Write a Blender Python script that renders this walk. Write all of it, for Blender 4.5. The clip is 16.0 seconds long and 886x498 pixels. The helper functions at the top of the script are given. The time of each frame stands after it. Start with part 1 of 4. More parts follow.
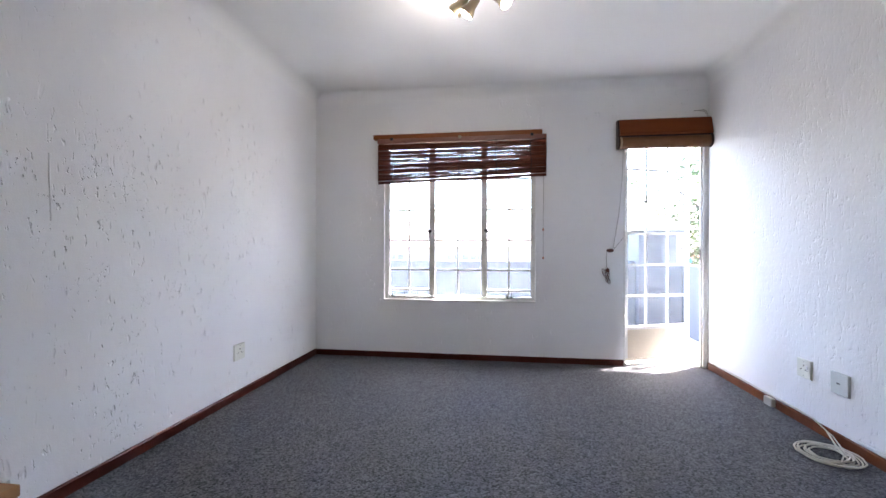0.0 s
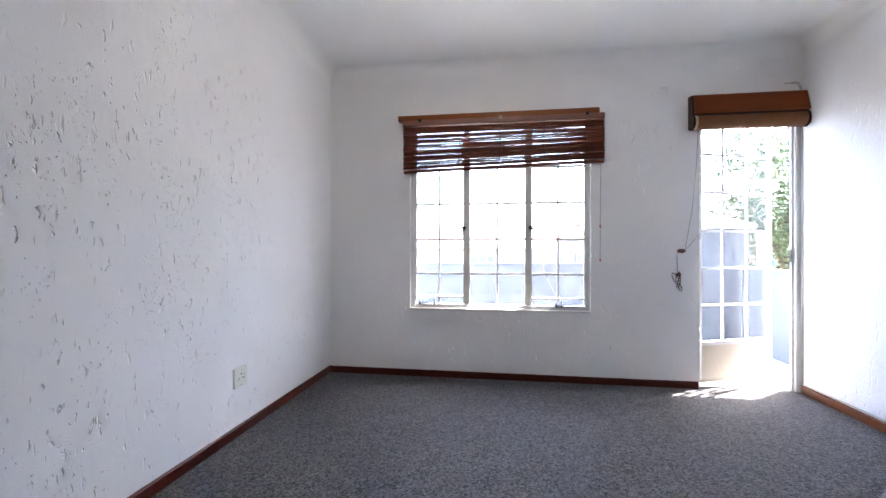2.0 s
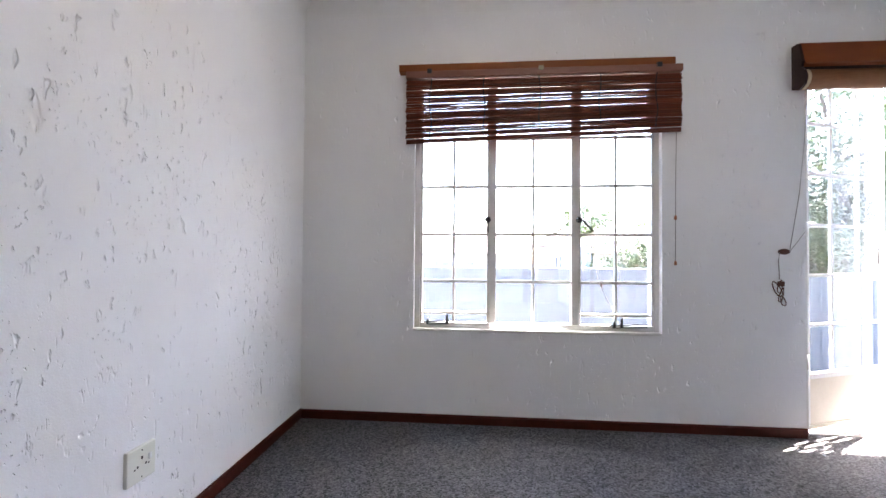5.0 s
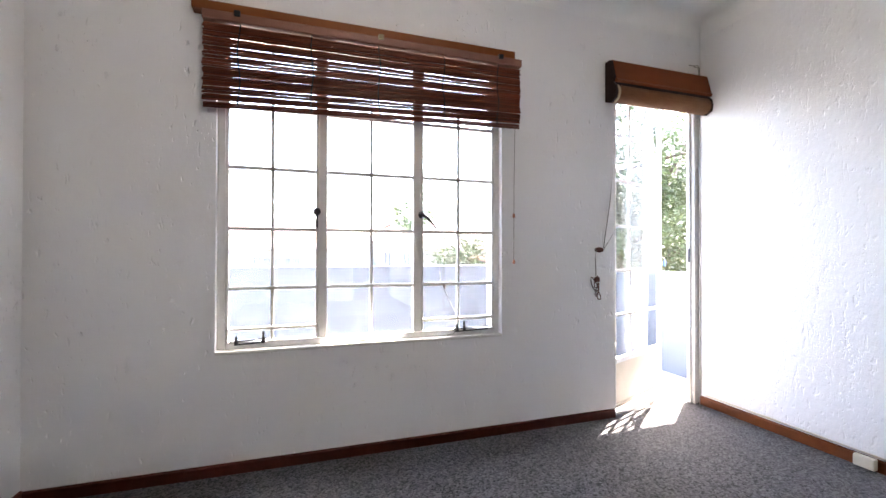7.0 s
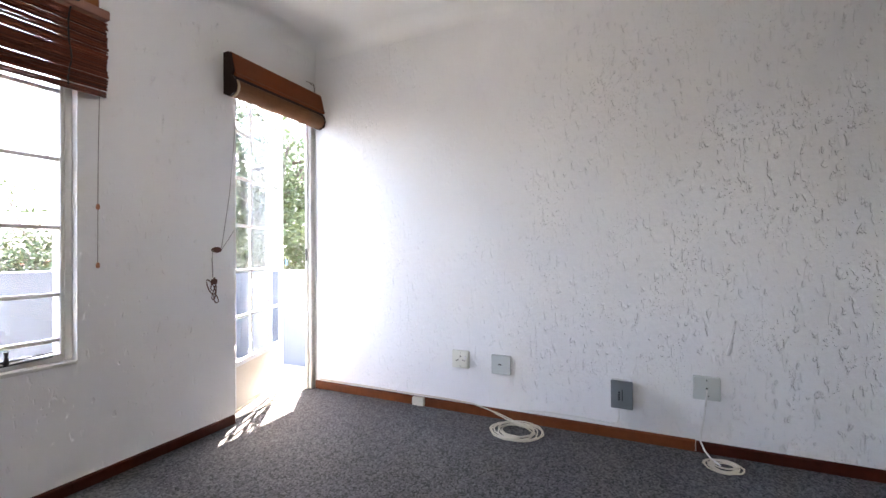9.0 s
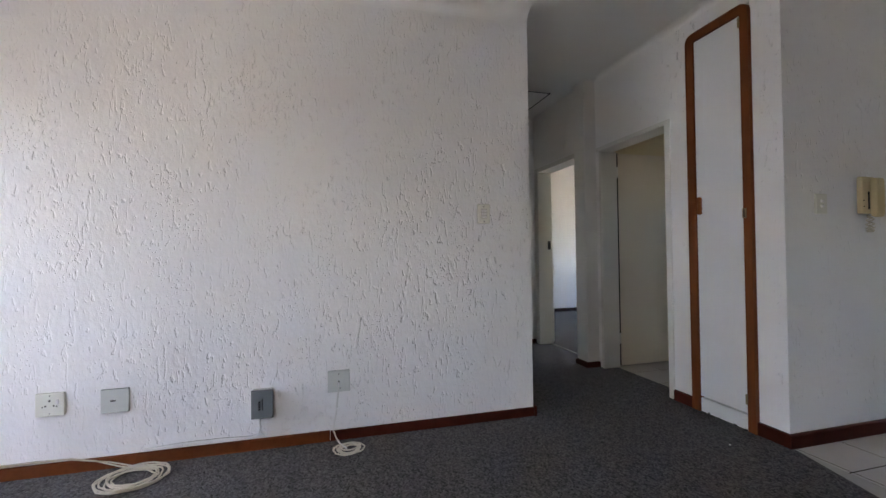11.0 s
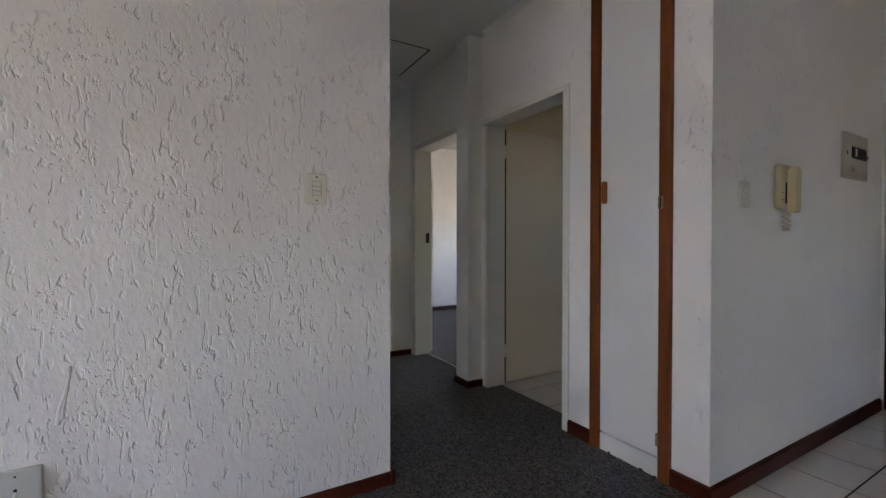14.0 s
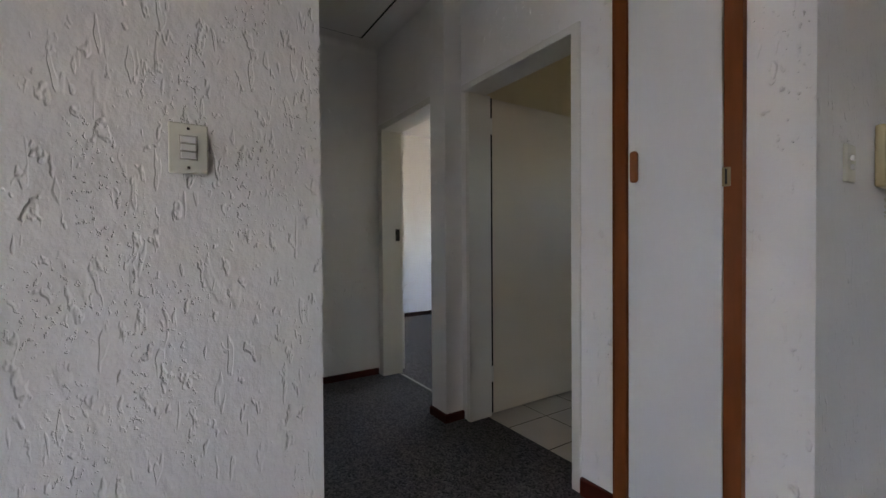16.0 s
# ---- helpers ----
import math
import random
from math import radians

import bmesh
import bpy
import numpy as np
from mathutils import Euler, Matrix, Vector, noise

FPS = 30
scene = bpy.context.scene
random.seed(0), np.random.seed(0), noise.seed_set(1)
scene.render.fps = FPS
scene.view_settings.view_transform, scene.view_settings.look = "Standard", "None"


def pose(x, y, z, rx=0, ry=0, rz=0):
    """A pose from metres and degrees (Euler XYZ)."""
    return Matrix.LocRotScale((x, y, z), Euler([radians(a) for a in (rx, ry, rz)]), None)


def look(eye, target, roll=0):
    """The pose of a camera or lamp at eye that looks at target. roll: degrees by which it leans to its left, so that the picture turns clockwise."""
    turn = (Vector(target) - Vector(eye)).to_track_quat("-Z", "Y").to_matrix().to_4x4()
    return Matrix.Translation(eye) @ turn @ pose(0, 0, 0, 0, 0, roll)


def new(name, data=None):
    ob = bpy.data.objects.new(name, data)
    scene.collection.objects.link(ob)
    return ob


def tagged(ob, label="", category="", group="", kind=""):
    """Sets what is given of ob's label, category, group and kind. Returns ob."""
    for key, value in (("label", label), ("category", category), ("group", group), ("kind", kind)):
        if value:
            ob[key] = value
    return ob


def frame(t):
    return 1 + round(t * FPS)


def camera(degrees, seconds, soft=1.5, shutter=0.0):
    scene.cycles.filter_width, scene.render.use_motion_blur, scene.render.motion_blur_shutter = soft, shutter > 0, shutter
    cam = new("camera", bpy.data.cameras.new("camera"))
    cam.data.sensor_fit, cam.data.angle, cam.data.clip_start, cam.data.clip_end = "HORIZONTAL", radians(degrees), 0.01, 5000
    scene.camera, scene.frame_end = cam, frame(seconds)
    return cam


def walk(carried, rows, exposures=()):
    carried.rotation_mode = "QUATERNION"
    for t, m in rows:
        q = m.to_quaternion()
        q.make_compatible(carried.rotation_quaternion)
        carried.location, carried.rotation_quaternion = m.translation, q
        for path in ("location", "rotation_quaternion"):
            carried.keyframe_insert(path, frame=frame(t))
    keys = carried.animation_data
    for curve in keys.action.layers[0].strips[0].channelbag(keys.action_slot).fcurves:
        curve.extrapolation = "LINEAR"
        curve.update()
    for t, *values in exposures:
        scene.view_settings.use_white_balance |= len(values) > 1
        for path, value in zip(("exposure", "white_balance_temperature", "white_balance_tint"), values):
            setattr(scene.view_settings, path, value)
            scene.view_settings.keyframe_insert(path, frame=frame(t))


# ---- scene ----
cam = camera(93.3, 16.0)
PATH = [
    (0, (0.171, 1.429, 1.119), (-0.105, 3.41, 1.119), 0.1),
    (0.5, (0.094, 1.584, 1.125), (-0.2, 3.562, 1.124), 0.1),
    (1, (0.006, 1.721, 1.136), (-0.305, 3.696, 1.133), 0.1),
    (1.5, (-0.127, 1.882, 1.112), (-0.422, 3.86, 1.12), 0.1),
    (2, (-0.204, 2.014, 1.105), (-0.496, 3.992, 1.114), 0.1),
    (2.5, (-0.28, 2.164, 1.108), (-0.563, 4.144, 1.116), 0.1),
    (3, (-0.353, 2.358, 1.108), (-0.625, 4.34, 1.116), 0.1),
    (3.5, (-0.41, 2.513, 1.109), (-0.672, 4.496, 1.118), 0.1),
    (3.7, (-0.451, 2.575, 1.104), (-0.701, 4.559, 1.118), 0.2),
    (5.8, (-0.645, 3.172, 1.054), (-0.656, 5.172, 1.093), 0.4),
    (6, (-0.64, 3.216, 1.054), (-0.583, 5.215, 1.09), 0.4),
    (6.5, (-0.636, 3.305, 1.082), (-0.317, 5.279, 1.1), 0.3),
    (7, (-0.622, 3.363, 1.09), (0.006, 5.262, 1.106), 0.1),
    (7.5, (-0.608, 3.394, 1.111), (0.353, 5.148, 1.111), 0.2),
    (8, (-0.572, 3.397, 1.107), (0.747, 4.9, 1.106), 0.0),
    (8.5, (-0.571, 3.39, 1.114), (1.052, 4.559, 1.11), -0.1),
    (9, (-0.545, 3.314, 1.092), (1.274, 4.146, 1.103), -0.3),
    (9.5, (-0.533, 3.244, 1.105), (1.42, 3.675, 1.106), -0.5),
    (10, (-0.524, 3.161, 1.109), (1.475, 3.238, 1.103), -0.6),
    (10.2, (-0.533, 3.116, 1.091), (1.466, 3.062, 1.099), -0.7),
    (12.3, (-0.189, 2.855, 1.114), (1.589, 1.94, 1.095), 0.0),
    (12.5, (-0.116, 2.82, 1.115), (1.653, 1.887, 1.094), 0.1),
    (13, (0.019, 2.711, 1.118), (1.776, 1.755, 1.097), 0.0),
    (13.5, (0.15, 2.573, 1.112), (1.898, 1.601, 1.093), -0.0),
    (14, (0.287, 2.451, 1.124), (2.021, 1.455, 1.098), -0.0),
    (14.5, (0.429, 2.341, 1.117), (2.152, 1.327, 1.094), -0.0),
    (15, (0.587, 2.243, 1.112), (2.298, 1.208, 1.086), -0.1),
    (15.5, (0.731, 2.152, 1.119), (2.428, 1.094, 1.086), -0.2),
    (16, (0.847, 2.065, 1.112), (2.531, 0.986, 1.083), -0.4),
]

EXPOSURES = [(0.0, 5.45, 6600, 17), (3.5, 5.48, 6600, 17), (6.0, 5.48, 7050, 18), (10.0, 5.38, 7400, 18), (12.5, 5.30, 7700, 19), (16.0, 5.20, 7700, 19)]
walk(cam, [(t, look(eye, target, roll)) for t, eye, target, roll in PATH], EXPOSURES)

# ---- light ----
SUN_EL = radians(60.0)
SUN_AZ = math.atan2(0.809, 0.588)
world = bpy.data.worlds.new("sky")
scene.world = world
world.use_nodes = True
wn = world.node_tree
sky = wn.nodes.new("ShaderNodeTexSky")
sky.sky_type = "NISHITA"
sky.sun_disc = False
sky.sun_elevation, sky.sun_rotation = SUN_EL, SUN_AZ
sky.dust_density = 2.0
wn.nodes["Background"].inputs["Strength"].default_value = 0.15
wn.links.new(sky.outputs[0], wn.nodes["Background"].inputs["Color"])
sun = new("sun", bpy.data.lights.new("sun", "SUN"))
sun.data.energy, sun.data.angle, sun.data.color = 2.7, radians(0.6), (1.0, 0.97, 0.93)
sun.matrix_world = look((0.809 * 20, 5 + 0.588 * 20, 60), (0.809 * 20 - 0.809 * math.cos(SUN_EL), 5 + 0.588 * 20 - 0.588 * math.cos(SUN_EL), 60 - math.sin(SUN_EL)))

LAMP_WATTS = 0.065

# ---- materials ----
def material(name, colour, rough=0.6, metal=0.0, grain=0.08, grain_scale=60, blotch=0.06, blotch_scale=3, bump=0.0, bump_scale=200, stretch=(1, 1, 1), vary=0.0, spec=0.5):
    """A paint, wood or metal: base colour with fine grain, broad blotches, and fine relief."""
    m = bpy.data.materials.new(name)
    m.use_nodes = True
    nt = m.node_tree
    p = nt.nodes["Principled BSDF"]
    p.inputs["Roughness"].default_value, p.inputs["Metallic"].default_value = rough, metal
    p.inputs["Specular IOR Level"].default_value = spec
    co = nt.nodes.new("ShaderNodeTexCoord")
    mp = nt.nodes.new("ShaderNodeMapping")
    mp.inputs["Scale"].default_value = stretch
    nt.links.new(co.outputs["Object"], mp.inputs["Vector"])

    def tex(scale, detail=4):
        n = nt.nodes.new("ShaderNodeTexNoise")
        n.inputs["Scale"].default_value, n.inputs["Detail"].default_value = scale, detail
        nt.links.new(mp.outputs[0], n.inputs["Vector"])
        return n.outputs["Fac"]

    def math_node(op, a, b):
        n = nt.nodes.new("ShaderNodeMath")
        n.operation = op
        for k, v in enumerate((a, b)):
            if isinstance(v, (int, float)):
                n.inputs[k].default_value = v
            else:
                nt.links.new(v, n.inputs[k])
        return n.outputs[0]

    fac = math_node("ADD", math_node("MULTIPLY", math_node("SUBTRACT", tex(grain_scale), 0.5), 2 * grain), math_node("MULTIPLY", math_node("SUBTRACT", tex(blotch_scale, 3), 0.5), 2 * blotch))
    fac = math_node("ADD", fac, 1.0)
    if vary:
        info = nt.nodes.new("ShaderNodeObjectInfo")
        fac = math_node("ADD", fac, math_node("MULTIPLY", math_node("SUBTRACT", info.outputs["Random"], 0.5), 2 * vary))
    mix = nt.nodes.new("ShaderNodeVectorMath")
    mix.operation = "SCALE"
    mix.inputs[0].default_value = colour
    nt.links.new(fac, mix.inputs["Scale"])
    nt.links.new(mix.outputs[0], p.inputs["Base Color"])
    if bump:
        b = nt.nodes.new("ShaderNodeBump")
        b.inputs["Strength"].default_value, b.inputs["Distance"].default_value = 1.0, bump
        nt.links.new(tex(bump_scale, 3), b.inputs["Height"])
        nt.links.new(b.outputs[0], p.inputs["Normal"])
    return m


def plaster(name, colour, depth=0.006, low=0.60, even=0.3, sharp=1.0, peel=0.15, rough=0.75, worn=None, size=1.0):
    """Hand-trowelled white plaster: short vertical gouges and chips, lumps, fine grain."""
    m = bpy.data.materials.new(name)
    m.use_nodes = True
    nt = m.node_tree
    p = nt.nodes["Principled BSDF"]
    p.inputs["Roughness"].default_value = rough
    p.inputs["Specular IOR Level"].default_value = 0.3
    co = nt.nodes.new("ShaderNodeTexCoord")

    def noise_tex(sx, sz, scale, detail, distort=0.0):
        mp = nt.nodes.new("ShaderNodeMapping")
        mp.inputs["Scale"].default_value = (sx, sx, sz)
        nt.links.new(co.outputs["Object"], mp.inputs["Vector"])
        n = nt.nodes.new("ShaderNodeTexNoise")
        n.inputs["Scale"].default_value, n.inputs["Detail"].default_value, n.inputs["Distortion"].default_value = scale, detail, distort
        nt.links.new(mp.outputs[0], n.inputs["Vector"])
        return n.outputs["Fac"]

    def ramp(v, a, b, lo=0.0, hi=1.0):
        n = nt.nodes.new("ShaderNodeMapRange")
        n.interpolation_type = "SMOOTHSTEP"
        n.inputs["From Min"].default_value, n.inputs["From Max"].default_value = a, b
        n.inputs["To Min"].default_value, n.inputs["To Max"].default_value = lo, hi
        nt.links.new(v, n.inputs["Value"])
        return n.outputs[0]

    def op(kind, a, b):
        n = nt.nodes.new("ShaderNodeMath")
        n.operation = kind
        for k, v in enumerate((a, b)):
            if isinstance(v, (int, float)):
                n.inputs[k].default_value = v
            else:
                nt.links.new(v, n.inputs[k])
        return n.outputs[0]

    # gouges a little longer than wide; thin scratches; crumbly pits in patches
    gouge = ramp(noise_tex(1.0, 0.5, 34 * size, 2.0, 0.25), low, low + 0.13, 0.0, 1.6)
    scratch = ramp(noise_tex(1.0, 0.24, 40 * size, 1.0, 0.2), low + 0.05, low + 0.12)
    pits = ramp(noise_tex(1.0, 0.7, 80 * size, 2.0, 0.2), low, low + 0.12)
    big = ramp(noise_tex(1.0, 0.45, 14 * size, 2.5, 0.3), low + 0.03, low + 0.12)
    where = ramp(noise_tex(1.0, 0.8, 1.9, 2), 0.35, 0.62, even, 1.0)
    crumbly = ramp(noise_tex(1.0, 0.6, 5.5, 2), 0.48, 0.62)
    if worn:
        # the trowelling grows rougher from one end of the wall to the other
        geo = nt.nodes.new("ShaderNodeNewGeometry")
        xyz = nt.nodes.new("ShaderNodeSeparateXYZ")
        nt.links.new(geo.outputs["Position"], xyz.inputs[0])
        where = op("MULTIPLY", where, ramp(xyz.outputs["Y"], worn[0], worn[1], worn[2], 1.0))
    lumps = noise_tex(1.0, 0.7, 5, 3)
    fine = noise_tex(1.0, 1.0, 160, 3)
    cut = op("ADD", op("ADD", gouge, op("MULTIPLY", scratch, 0.7)), op("MULTIPLY", op("MULTIPLY", pits, crumbly), 1.3))
    cut = op("ADD", cut, op("MULTIPLY", big, 0.6))
    h = op("MULTIPLY", op("MULTIPLY", cut, -sharp), where)
    h = op("ADD", h, op("MULTIPLY", lumps, 1.1))
    h = op("ADD", h, op("MULTIPLY", fine, 0.10))
    h = op("ADD", h, op("MULTIPLY", noise_tex(1.0, 0.7, 42, 2), peel))
    b = nt.nodes.new("ShaderNodeBump")
    b.inputs["Strength"].default_value, b.inputs["Distance"].default_value = 1.0, depth
    nt.links.new(h, b.inputs["Height"])
    nt.links.new(b.outputs[0], p.inputs["Normal"])
    tone = op("ADD", ramp(noise_tex(1, 1, 1.1, 4), 0.3, 0.7, 0.965, 1.02), op("MULTIPLY", op("SUBTRACT", fine, 0.5), 0.04))
    mix = nt.nodes.new("ShaderNodeVectorMath")
    mix.operation = "SCALE"
    mix.inputs[0].default_value = colour
    nt.links.new(tone, mix.inputs["Scale"])
    nt.links.new(mix.outputs[0], p.inputs["Base Color"])
    return m


# the grey tint is added to dim the bright outdoor view through the panes
def glass(name, tint=(0.60, 0.62, 0.63, 1)):
    m = bpy.data.materials.new(name)
    m.use_nodes = True
    p = m.node_tree.nodes["Principled BSDF"]
    p.inputs["Base Color"].default_value = tint
    p.inputs["Roughness"].default_value, p.inputs["IOR"].default_value = 0.0, 1.45
    p.inputs["Transmission Weight"].default_value = 1.0
    return m


def glow(name, colour, strength):
    m = bpy.data.materials.new(name)
    m.use_nodes = True
    p = m.node_tree.nodes["Principled BSDF"]
    p.inputs["Base Color"].default_value = (0.8, 0.8, 0.8, 1)
    p.inputs["Emission Color"].default_value, p.inputs["Emission Strength"].default_value = (*colour, 1), strength
    return m


def carpet_material():
    m = material("carpet_loops", (0.064, 0.062, 0.065), 0.8, 0, 0.0, 300, 0.10, 1.6, spec=0.4)
    nt = m.node_tree
    p = nt.nodes["Principled BSDF"]
    p.inputs["Sheen Weight"].default_value, p.inputs["Sheen Roughness"].default_value = 0.04, 0.5
    co = nt.nodes.new("ShaderNodeTexCoord")
    n = nt.nodes.new("ShaderNodeTexVoronoi")
    n.inputs["Scale"].default_value = 120
    nt.links.new(co.outputs["Object"], n.inputs["Vector"])
    split = nt.nodes.new("ShaderNodeSeparateColor")
    nt.links.new(n.outputs["Color"], split.inputs[0])
    r = nt.nodes.new("ShaderNodeMapRange")
    r.inputs["To Min"].default_value, r.inputs["To Max"].default_value = 0.12, 1.9
    nt.links.new(split.outputs[0], r.inputs["Value"])
    old = p.inputs["Base Color"].links[0].from_socket
    mul = nt.nodes.new("ShaderNodeVectorMath")
    mul.operation = "SCALE"
    nt.links.new(old, mul.inputs[0])
    nt.links.new(r.outputs[0], mul.inputs["Scale"])
    nt.links.new(mul.outputs[0], p.inputs["Base Color"])
    b = nt.nodes.new("ShaderNodeBump")
    b.inputs["Strength"].default_value, b.inputs["Distance"].default_value, b.invert = 1.0, 0.003, True
    nt.links.new(n.outputs["Distance"], b.inputs["Height"])
    nt.links.new(b.outputs[0], p.inputs["Normal"])
    return m


M_WALL = plaster("white_plaster", (0.85, 0.85, 0.85), 0.0066, 0.648, 0.25, 1.35, 0.08, worn=(5.6, 4.4, 0.55), size=1.05)
# the cream stands in for warm light on the bathroom walls
M_BATHWALL = plaster("warm_light_bathroom_wall", (0.74, 0.66, 0.46), 0.0015, 0.68, 0.2, 0.8)
M_WALLROUGH = plaster("rough_white_plaster", (0.85, 0.85, 0.85), 0.0056, 0.595, 0.58, 0.62, 0.38, worn=(5.8, 2.2, 0.34), size=1.02)
M_WALLSMOOTH = plaster("smooth_white_plaster", (0.85, 0.85, 0.85), 0.0050, 0.640, 0.25, 1.0, 0.16)
M_CEIL = material("ceiling_paint", (0.85, 0.85, 0.84), 0.85, grain=0.01, blotch=0.02, bump=0.0006, bump_scale=120, spec=0.2)
M_CARPET = carpet_material()
M_SKIRT = material("varnished_skirting", (0.064, 0.012, 0.006), 0.4, spec=0.2, grain=0.25, grain_scale=30, blotch=0.2, blotch_scale=5, bump=0.0004, bump_scale=90)
M_WOODLIGHT = material("orange_wood", (0.24, 0.072, 0.018), 0.4, spec=0.25, grain=0.22, grain_scale=25, blotch=0.15, blotch_scale=4, bump=0.0003, bump_scale=70, stretch=(0.15, 1, 1))
M_WOODUP = material("orange_wood_upright", (0.20, 0.056, 0.016), 0.4, spec=0.2, grain=0.25, grain_scale=40, blotch=0.2, blotch_scale=5, bump=0.0003, bump_scale=70, stretch=(1, 1, 0.12))
M_SLAT = material("bamboo_slat", (0.125, 0.030, 0.012), 0.38, spec=0.3, grain=0.3, grain_scale=30, blotch=0.2, blotch_scale=7, stretch=(0.2, 1, 1), vary=0.5)
M_PELMET = material("dark_orange_pelmet", (0.17, 0.042, 0.010), 0.42, spec=0.15, grain=0.2, grain_scale=25, blotch=0.15, blotch_scale=4, bump=0.0003, bump_scale=70, stretch=(0.15, 1, 1))
# lit copy of the skirting varnish: the balcony door's light is in the colour
M_SKIRTE = material("door_lit_skirting", (0.150, 0.040, 0.012), 0.4, spec=0.2, grain=0.25, grain_scale=30, blotch=0.3, blotch_scale=3, bump=0.0004, bump_scale=90)
M_REEDEDGE = material("pale_reed_edge", (0.42, 0.30, 0.19), 0.6, spec=0.15)
M_RAIL = material("pinkish_wood_rail", (0.24, 0.10, 0.065), 0.45, grain=0.15, grain_scale=30, blotch=0.1, stretch=(0.15, 1, 1))
M_ROLL = material("woven_reed_roll", (0.165, 0.070, 0.030), 0.6, spec=0.15, grain=0.3, grain_scale=140, blotch=0.2, blotch_scale=6, bump=0.001, bump_scale=160, stretch=(0.12, 1, 1))
M_BLACK = material("black_iron", (0.02, 0.02, 0.022), 0.5, 0.4)
# near-black for screws and chips, and for shade inside holes and gaps
M_DARK = material("dark_gap", (0.012, 0.011, 0.010), 0.9)
M_STEEL = material("white_enamel_steel", (0.74, 0.73, 0.70), 0.4, grain=0.03, blotch=0.05, blotch_scale=6, bump=0.0003, bump_scale=60)
M_CREAM = material("cream_painted_steel", (0.66, 0.58, 0.46), 0.45, grain=0.05, blotch=0.10, blotch_scale=5, bump=0.0004, bump_scale=50)
M_GLASS = glass("view_dimming_glass")
M_GLASSDUST = glass("dusty_door_glass")
dust = M_GLASSDUST.node_tree.nodes.new("ShaderNodeBsdfDiffuse")
dust.inputs["Color"].default_value = (0.75, 0.80, 0.85, 1)
film_mix = M_GLASSDUST.node_tree.nodes.new("ShaderNodeMixShader")
film_mix.inputs["Fac"].default_value = 0.004
out_node = M_GLASSDUST.node_tree.nodes["Material Output"]
M_GLASSDUST.node_tree.links.new(M_GLASSDUST.node_tree.nodes["Principled BSDF"].outputs[0], film_mix.inputs[1])
M_GLASSDUST.node_tree.links.new(dust.outputs[0], film_mix.inputs[2])
M_GLASSDUST.node_tree.links.new(film_mix.outputs[0], out_node.inputs["Surface"])
M_PLATE = material("ivory_plastic", (0.74, 0.74, 0.66), 0.35, grain=0.01, blotch=0.02)
M_PLATEG = material("grey_white_plastic", (0.55, 0.58, 0.56), 0.35, grain=0.01, blotch=0.02)
M_GREYBOX = material("grey_box_plastic", (0.17, 0.19, 0.20), 0.35, grain=0.02, blotch=0.03)
M_BOARD = material("grey_board_enamel", (0.50, 0.48, 0.42), 0.4, grain=0.02, blotch=0.05)
M_WHITE = material("white_plastic", (0.75, 0.75, 0.73), 0.4, grain=0.01, blotch=0.02)
M_CABLE = material("cream_cable", (0.62, 0.57, 0.47), 0.5, grain=0.03, blotch=0.06)
M_YELLOW = material("yellowed_plastic", (0.64, 0.53, 0.32), 0.35, grain=0.02, blotch=0.05)
M_CHROME = material("chrome", (0.75, 0.74, 0.72), 0.18, 1.0, grain=0.02, blotch=0.03)
M_CORD = material("brown_cord", (0.10, 0.035, 0.022), 0.7)
M_CORDGREY = material("grey_cord", (0.32, 0.30, 0.28), 0.7)
M_COPPER = material("copper_bead", (0.42, 0.17, 0.09), 0.4)
M_DOORW = material("white_door_paint", (0.72, 0.72, 0.69), 0.5, grain=0.02, blotch=0.04, blotch_scale=2, bump=0.0003, bump_scale=50)
# door white with the bathroom's warm light put into the colour
M_BATHDOOR = material("warm_lit_door_paint", (0.72, 0.66, 0.56), 0.5, grain=0.02, blotch=0.04, blotch_scale=2, bump=0.0003, bump_scale=50)
M_CUP = material("cupboard_white", (0.74, 0.76, 0.78), 0.45, grain=0.02, blotch=0.04, blotch_scale=2, bump=0.0003, bump_scale=40)
M_ENT = material("red_brown_door", (0.10, 0.026, 0.010), 0.4, spec=0.2, grain=0.3, grain_scale=30, blotch=0.25, blotch_scale=4, stretch=(1, 1, 0.12))
M_ENTDARK = material("dark_door_stile", (0.026, 0.010, 0.007), 0.4, spec=0.2, grain=0.25, grain_scale=30, blotch=0.2, blotch_scale=4, stretch=(1, 1, 0.12))
M_TILE = material("glazed_floor_tile", (0.56, 0.54, 0.51), 0.16, grain=0.03, grain_scale=40, blotch=0.05, blotch_scale=5, vary=0.03)
M_GROUT = material("dark_grout", (0.030, 0.025, 0.022), 0.95, spec=0.05, grain=0.15)
M_STRIP = material("cement_strip", (0.38, 0.37, 0.35), 0.8, grain=0.1, blotch=0.15)
# blue-white paint taken far darker, putting the parapet's shade into its colour
M_OUT = material("darkened_outdoor_paint", (0.082, 0.094, 0.113), 0.8, grain=0.04, blotch=0.06, blotch_scale=2, bump=0.001, bump_scale=60)
M_BALCONY = material("pale_balcony_floor", (0.40, 0.39, 0.375), 0.6, grain=0.05, blotch=0.08)
M_ROOF = material("pale_tile_roof", (0.30, 0.24, 0.22), 0.8, grain=0.12, grain_scale=12, blotch=0.15, blotch_scale=0.6)
M_ROOFRED = material("red_roof", (0.50, 0.16, 0.10), 0.8, grain=0.12, grain_scale=12, blotch=0.15, blotch_scale=0.6)
M_HOUSE = material("white_house_wall", (0.36, 0.36, 0.355), 0.85, grain=0.05, blotch=0.08, blotch_scale=0.7)
